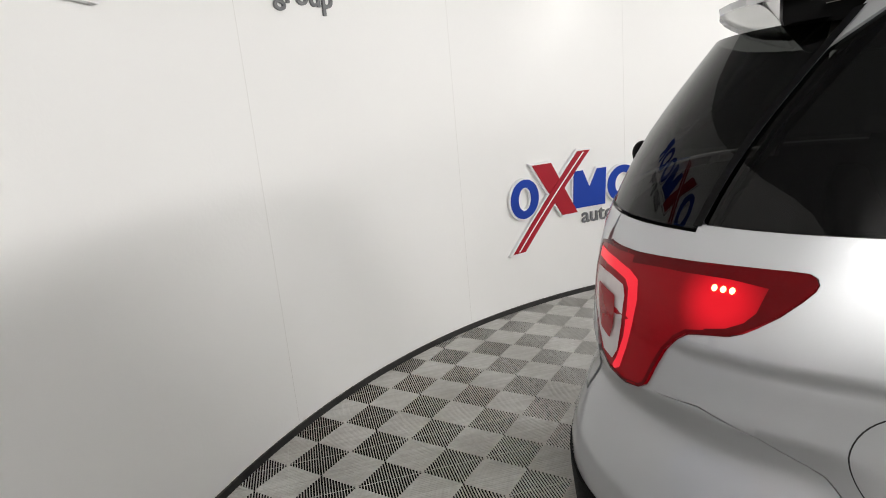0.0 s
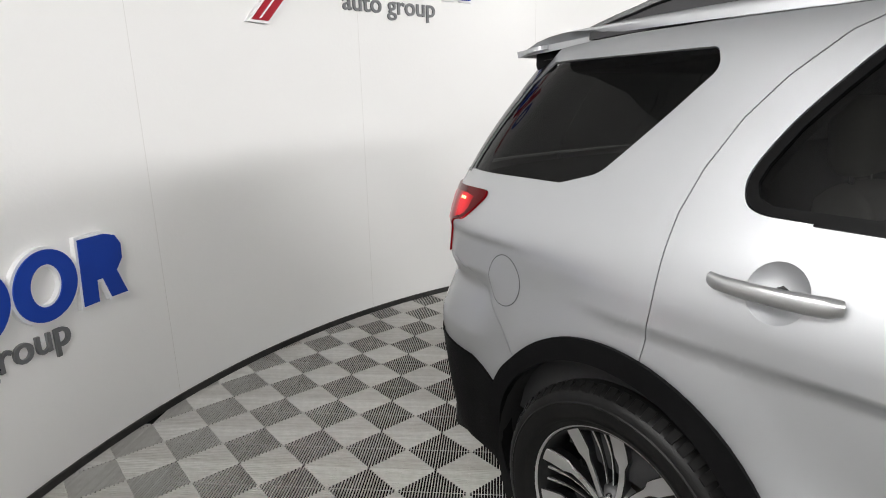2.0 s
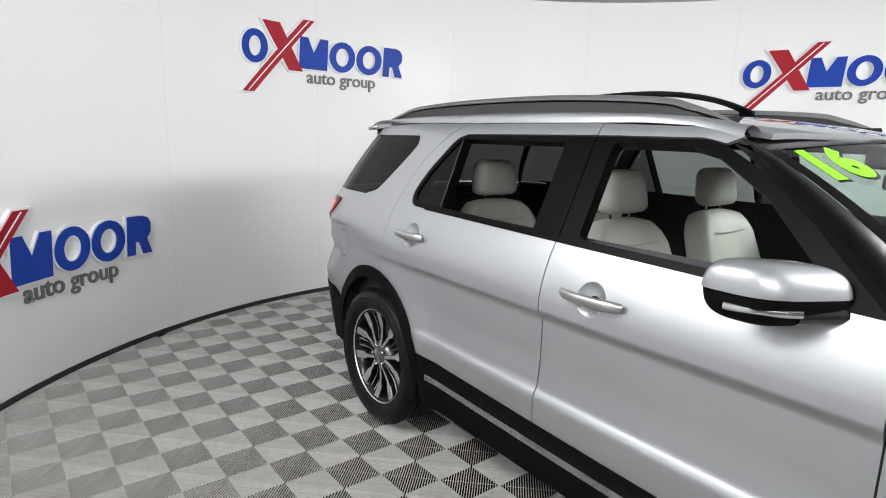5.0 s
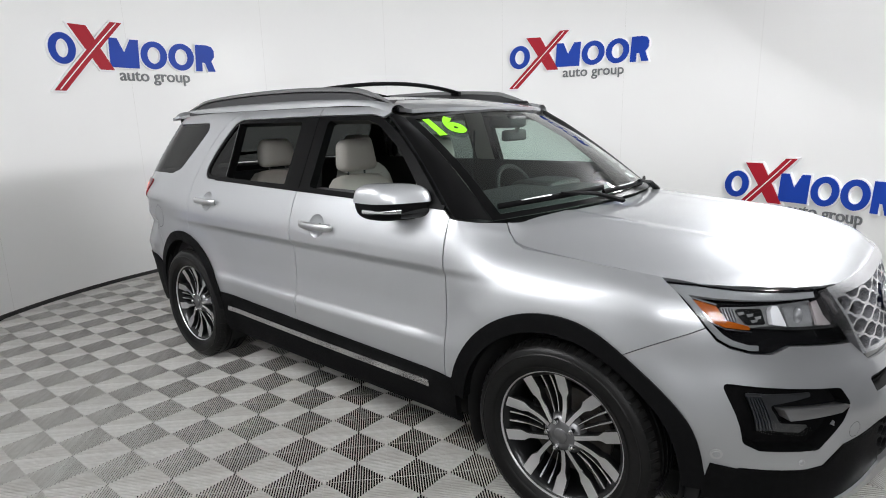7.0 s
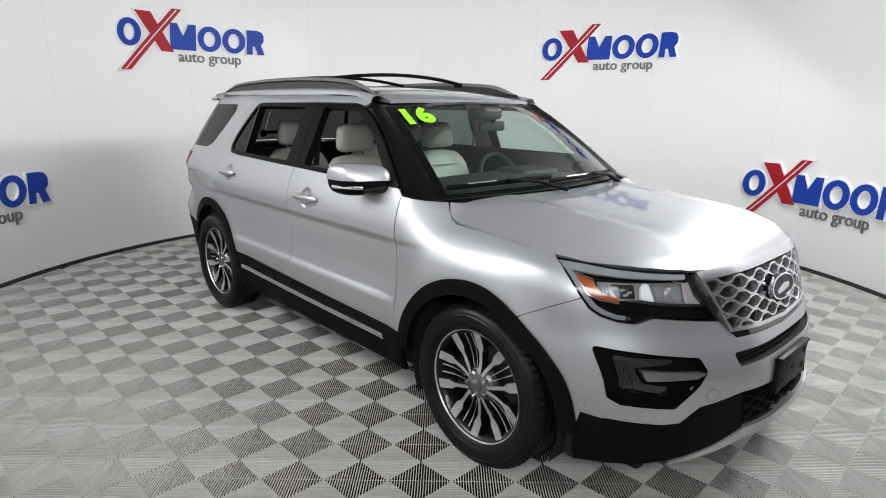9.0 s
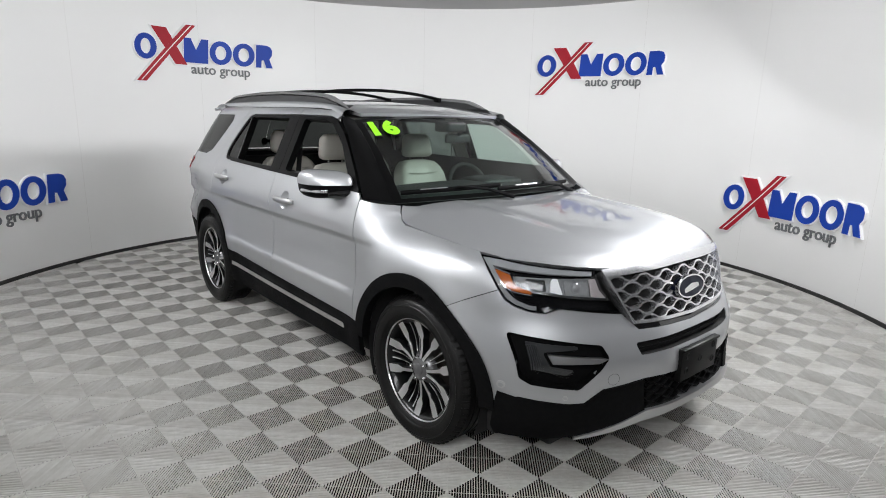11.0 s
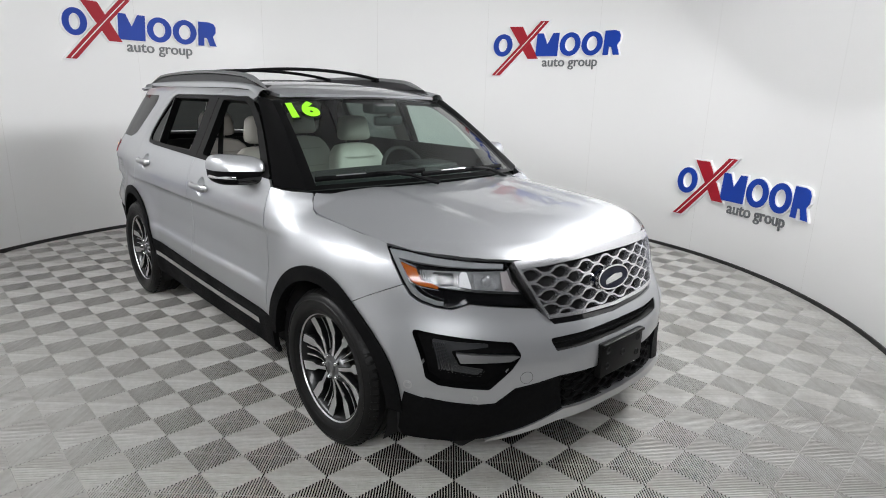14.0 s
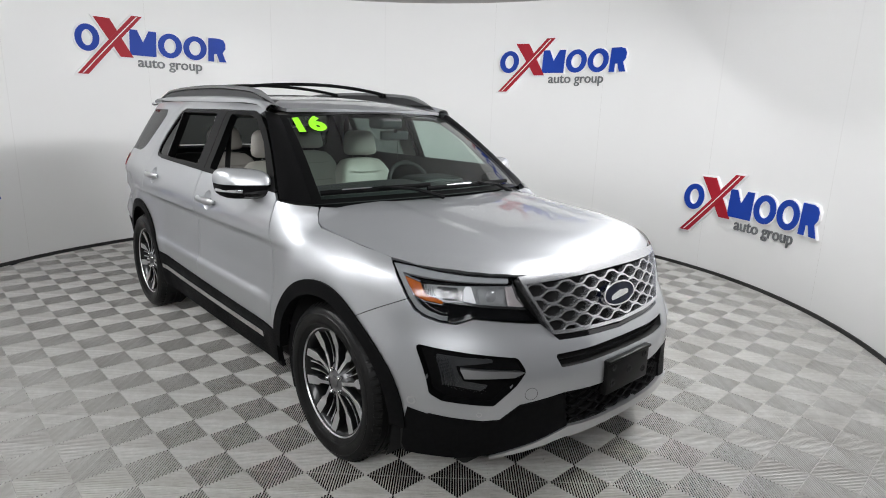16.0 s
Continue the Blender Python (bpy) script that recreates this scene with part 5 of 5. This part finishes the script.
    keep("brake_caliper", tube_bm([(x, -0.012, z) for x, z in arc(0, 0, 0.155, 150, 205, 8)], 0.036, 8, squash=(0.9, 0.7)), M_RIMDARK, "dark brake caliper")
    return out


WHEEL = wheel_meshes()
for cx, side, spin in ((1.43, 1, 0), (-1.43, 1, 2), (1.43, -1, 12), (-1.43, -1, 40)):
    m = Matrix.Translation((cx, -side * (0.842 if cx > 0 else 0.847), 0.381)) @ (Matrix.Rotation(math.pi, 4, "Z") if side < 0 else Matrix.Identity(4)) @ Matrix.Rotation(radians(spin), 4, "Y")
    made = {}
    for name, me, label, under in WHEEL:
        ob = new(name, me)
        if not under:
            ob.parent, ob.matrix_basis = car, m
        else:
            ob.parent = made[under]
        if label:
            tagged(ob, label)
        made.setdefault(name, ob)
# ---- the cabin ----
def cushion(lo, hi, r, seg=4, shape=None):
    bm = box_bm(lo, hi)
    bmesh.ops.subdivide_edges(bm, edges=bm.edges[:], cuts=7, use_grid_fill=True)
    c = [(a + b) / 2 for a, b in zip(lo, hi)]
    h = [(b - a) / 2 for a, b in zip(lo, hi)]
    for v in bm.verts:
        q = [(v.co[k] - c[k]) / h[k] for k in range(3)]
        inner = [max(-1 + r / h[k], min(1 - r / h[k], q[k])) for k in range(3)]
        d = Vector([(q[k] - inner[k]) * h[k] for k in range(3)])
        if d.length > 1e-9:
            d = d.normalized() * min(r, d.length)
        v.co = Vector([c[k] + inner[k] * h[k] for k in range(3)]) + d
        if shape:
            v.co = shape(v.co.copy(), q)
    return bm


def seat(x, y, wide, front):
    """A leather seat: cushion, backrest with side bolsters, headrest on two posts. x: where the backrest's foot stands."""
    def lean(p, q):
        p.x += 0.02 * (1 - q[1] ** 2) * (1 if q[0] > 0 else 0) * -1 + (0.03 * ease(abs(q[1]), 0.55, 0.85) if q[0] > 0 else 0)
        p.x -= (p.z - 0.68) * 0.30
        p.y = y + (p.y - y) * (1.0 - 0.16 * max(0.0, q[2]) ** 2)
        p.z -= 0.035 * abs(q[1]) ** 3 * max(0.0, q[2])
        return p

    def dish(p, q):
        p.z += 0.025 * ease(abs(q[1]), 0.5, 0.85) * (1 if q[2] > 0 else 0)
        return p

    w = wide / 2
    base = part("seat", cushion((x - 0.02, y - w, 0.55), (x + 0.52, y + w, 0.72), 0.06, shape=dish), M_LEATHER, car, "pale grey leather seat", 60)
    part("backrest", cushion((x - 0.075, y - w, 0.62), (x + 0.06, y + w, 1.275), 0.055, shape=lean), M_LEATHER, base, "pale grey leather backrest", 60)
    tx = x - 0.19
    for z in (1.02, 1.17):
        part("backrest_seam", tube_bm([(x + 0.055 - (z - 0.68) * 0.30, y + t * w * 0.62, z + 0.006 * t * t) for t in steps(-1, 1, 8)], 0.003, 6), M_SEAM, base)
    part("headrest", cushion((tx - 0.055, y - 0.135, 1.295), (tx + 0.055, y + 0.135, 1.485), 0.05, shape=lambda p, q: Vector((p.x - (p.z - 1.39) * 0.12, y + (p.y - y) * (1 - 0.12 * q[2]), p.z))), M_LEATHER, base, "pale leather headrest", 60)
    for t in (-0.065, 0.065):
        bm = spun_bm([(0.0065, 1.20), (0.0065, 1.33)], "Z", 10)
        bmesh.ops.translate(bm, vec=(tx, y + t, 0), verts=bm.verts[:])
        part("headrest_post", bm, M_CHROME, base)
    return base


for y in (-0.38, 0.38):
    seat(-0.11, y, 0.50, True)
    seat(-0.95, y, 0.52, False)
part("rear_bench", cushion((-1.98, -0.55, 0.7), (-1.86, 0.55, 1.22), 0.05), M_CABIN, car, "dark folded third row", 60)
# dashboard, steering wheel, inner mirror, floor, liner and inner door trim
def dash(p, q):
    p.z += 0.03 * (1 - q[1] ** 2) * (1 if q[2] > 0 else 0) - (0.05 * ease(q[0], 0.2, 1.0) if q[2] > 0 else 0)
    return p


dashboard = part("dashboard", cushion((0.42, -0.78, 0.75), (1.03, 0.78, 1.165), 0.05, shape=dash), M_CABIN, car, "black soft dashboard", 60)
part("instrument_hood", cushion((0.45, 0.20, 1.13), (0.72, 0.58, 1.215), 0.035), M_CABIN, dashboard, "", 60)
part("centre_console", cushion((-0.35, -0.12, 0.45), (0.5, 0.12, 0.86), 0.04), M_CABIN, car, "black centre console", 60)
tilt = Matrix.Translation((0.375, 0.37, 1.115)) @ Matrix.Rotation(radians(-26), 4, "Y")
bm = tube_bm([tilt @ Vector((0, 0.185 * math.cos(t), 0.185 * math.sin(t))) for t in (2 * math.pi * k / 40 for k in range(41))], 0.0155, 10)
wheel_ob = part("steering_wheel", bm, M_CABIN, car, "black steering wheel", 60)
for a_ in (0, 180, 270):
    e = Vector((0, 0.175 * math.cos(radians(a_)), 0.175 * math.sin(radians(a_))))
    part("steering_spoke", tube_bm([tilt @ Vector((0.03, 0, 0)), tilt @ (e * 0.5 + Vector((0.02, 0, 0))), tilt @ e], [0.035, 0.022, 0.016], 10, squash=(0.5, 1)), M_CABIN, wheel_ob, "", 60)
bm = spun_bm([(0, -0.01), (0.05, -0.008), (0.07, 0.01), (0.07, 0.05)], "X", 24)
bm.transform(tilt @ Matrix.Rotation(0, 4, "X"))
part("airbag_cover", bm, M_CABIN, wheel_ob, "", 60)
mm = part("inner_mirror", cushion((0.52, -0.02, 1.455), (0.555, 0.20, 1.518), 0.015), M_CABIN, car, "black inner mirror", 60)
part("mirror_stem", tube_bm([(0.55, 0.09, 1.51), (0.60, 0.06, 1.56)], 0.012, 8), M_CABIN, mm)
part("sensor_box", cushion((0.47, -0.07, 1.53), (0.62, 0.10, 1.60), 0.02), M_CABIN, mm, "", 60)
part("cabin_floor", box_bm((-2.1, -0.76, 0.40), (0.9, 0.76, 0.46), 0.01), M_CABIN, car, "dark carpet floor")
bm = sheet_bm(lambda u, v: roof(u, v) + Vector((0, 0, -0.045)), steps(-2.0, 0.40, 20), steps(-0.62, 0.62, 12))
part("headliner", bm, M_LINER, car, "pale grey roof lining", 60)
for side in (1, -1):
    sy = -side
    part("inner_door", sheet_bm(lambda u, v: body(side * X(u), v) + Vector((0, side * 0.075, 0)), steps(0.85, -1.95, 24), steps(0.5, 1.252 if side > 0 else 1.288, 8)), M_CABIN, car, "black inner door trim", 60)
    part("b_pillar_trim", sheet_bm(lambda u, v: body(side * X(u), v) + Vector((0, side * 0.06, 0)), steps(-0.13, -0.29, 3), steps(1.15, 1.63, 8)), M_LINER, car, "pale inner pillar trim", 60)
    part("a_pillar_trim", sheet_bm(lambda t, w: pillar(side)(t, w) + Vector((-0.03, side * 0.03, -0.02)), steps(0, 1, 10), steps(0, 1, 3)), M_CABIN, car, "dark inner pillar trim", 60)
    part("roof_edge_trim", sheet_bm(lambda u, v: body(side * X(u), v) + Vector((0, side * 0.05, 0)), steps(0.30, -1.9, 20), steps(1.60, 1.69, 3)), M_CABIN, car, "dark roof edge trim", 60)
    belt_pts = [(-0.22, sy * 0.70, 1.50), (-0.25, sy * 0.72, 1.2), (-0.28, sy * 0.74, 0.9)]
    part("seat_belt", tube_bm(belt_pts, 0.022, 6, squash=(0.1, 1.0)), M_CABIN, car)
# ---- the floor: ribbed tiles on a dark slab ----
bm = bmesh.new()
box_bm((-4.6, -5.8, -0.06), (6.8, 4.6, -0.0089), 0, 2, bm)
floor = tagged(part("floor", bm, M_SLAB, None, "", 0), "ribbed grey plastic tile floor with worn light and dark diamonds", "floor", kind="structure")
SIDE = 0.2835
TURN_T = radians(47.0)
AX, AY = Vector((math.cos(TURN_T), math.sin(TURN_T), 0)), Vector((-math.sin(TURN_T), math.cos(TURN_T), 0))
CORNER = Vector((0.0706, -1.165, 0))
RIBS = 12


def tile_geometry():
    """One tile of four triangular fields of ribs, each parallel to its outer edge, with slim seams."""
    verts, faces = [], []
    h = SIDE / 2
    pitch = h / RIBS
    wide, deep = pitch * 0.25, 0.0085
    for quarter_turn in range(4):
        c, s = math.cos(quarter_turn * math.pi / 2), math.sin(quarter_turn * math.pi / 2)
        for k in range(RIBS):
            y1 = h - (pitch - wide) / 2 - k * pitch
            y0 = y1 - wide
            if y0 < 0.001:
                continue
            quad = [(-y1 + 0.0008, y1), (y1 - 0.0008, y1), (y0 - 0.0008, y0), (-y0 + 0.0008, y0)]
            base = len(verts)
            for z in (0.0, -deep):
                for px, py in quad:
                    verts.append((px * c - py * s, px * s + py * c, z))
            faces.append((base + 3, base + 2, base + 1, base))
            for i, j in ((0, 1), (1, 2), (2, 3), (3, 0)):
                faces.append((base + i, base + j, base + 4 + j, base + 4 + i))
        # the thin tie across the ribs, and the slim bars along the tile's diagonals
        for quad, z in (([(-0.0014, 0.0), (0.0014, 0.0), (0.0014, h - 0.003), (-0.0014, h - 0.003)], -0.0030), ([(0.0, 0.0), (0.0022, 0.0), (h - 0.001, h - 0.0032), (h - 0.001, h - 0.001)], -0.0030)):
            base = len(verts)
            verts += [(px * c - py * s, px * s + py * c, z) for px, py in quad]
            faces.append((base, base + 1, base + 2, base + 3))
    return verts, faces


TV, TF = tile_geometry()
tile_mesh = bpy.data.meshes.new("tile")
tile_mesh.from_pydata(TV, [], TF)
tile_mesh.materials.append(M_TILE)
spots = []
for i in range(-40, 41):
    for j in range(-40, 41):
        p = CORNER + AX * ((i + 0.5) * SIDE) + AY * ((j + 0.5) * SIDE)
        inside = math.hypot(p.x - CX, p.y - CY) < RAD + 0.12
        porch = p.x > -0.6 and p.y < P0[1] and p.x < 5.0 and p.y > -4.2
        if inside or porch:
            spots.append(p)
# the stretch beside the car's right flank and nose is laid tile by tile
spots.sort(key=lambda p: min(math.hypot(p.x - c[0], p.y - c[1]) for c in ((0.4, -1.4), (1.6, -1.4), (2.8, -0.4), (-0.8, -1.5), (-2.2, -1.4))))
for p in spots[:300]:
    ob = new("tile", tile_mesh)
    ob.matrix_basis = Matrix.Translation(p) @ Matrix.Rotation(TURN_T, 4, "Z")
    ob.parent = floor
verts, faces = [], []
turn = Matrix.Rotation(TURN_T, 3, "Z")
flat = [turn @ Vector(v) for v in TV]
for p in spots[300:]:
    base = len(verts)
    verts += [tuple(v + p) for v in flat]
    faces += [tuple(base + k for k in f) for f in TF]
mesh = bpy.data.meshes.new("tiles")
mesh.from_pydata(verts, [], faces)
mesh.materials.append(M_TILE)
rest = new("tiles", mesh)
rest.parent = floor
tagged(rest, "ribbed grey floor tiles", kind="stuff")
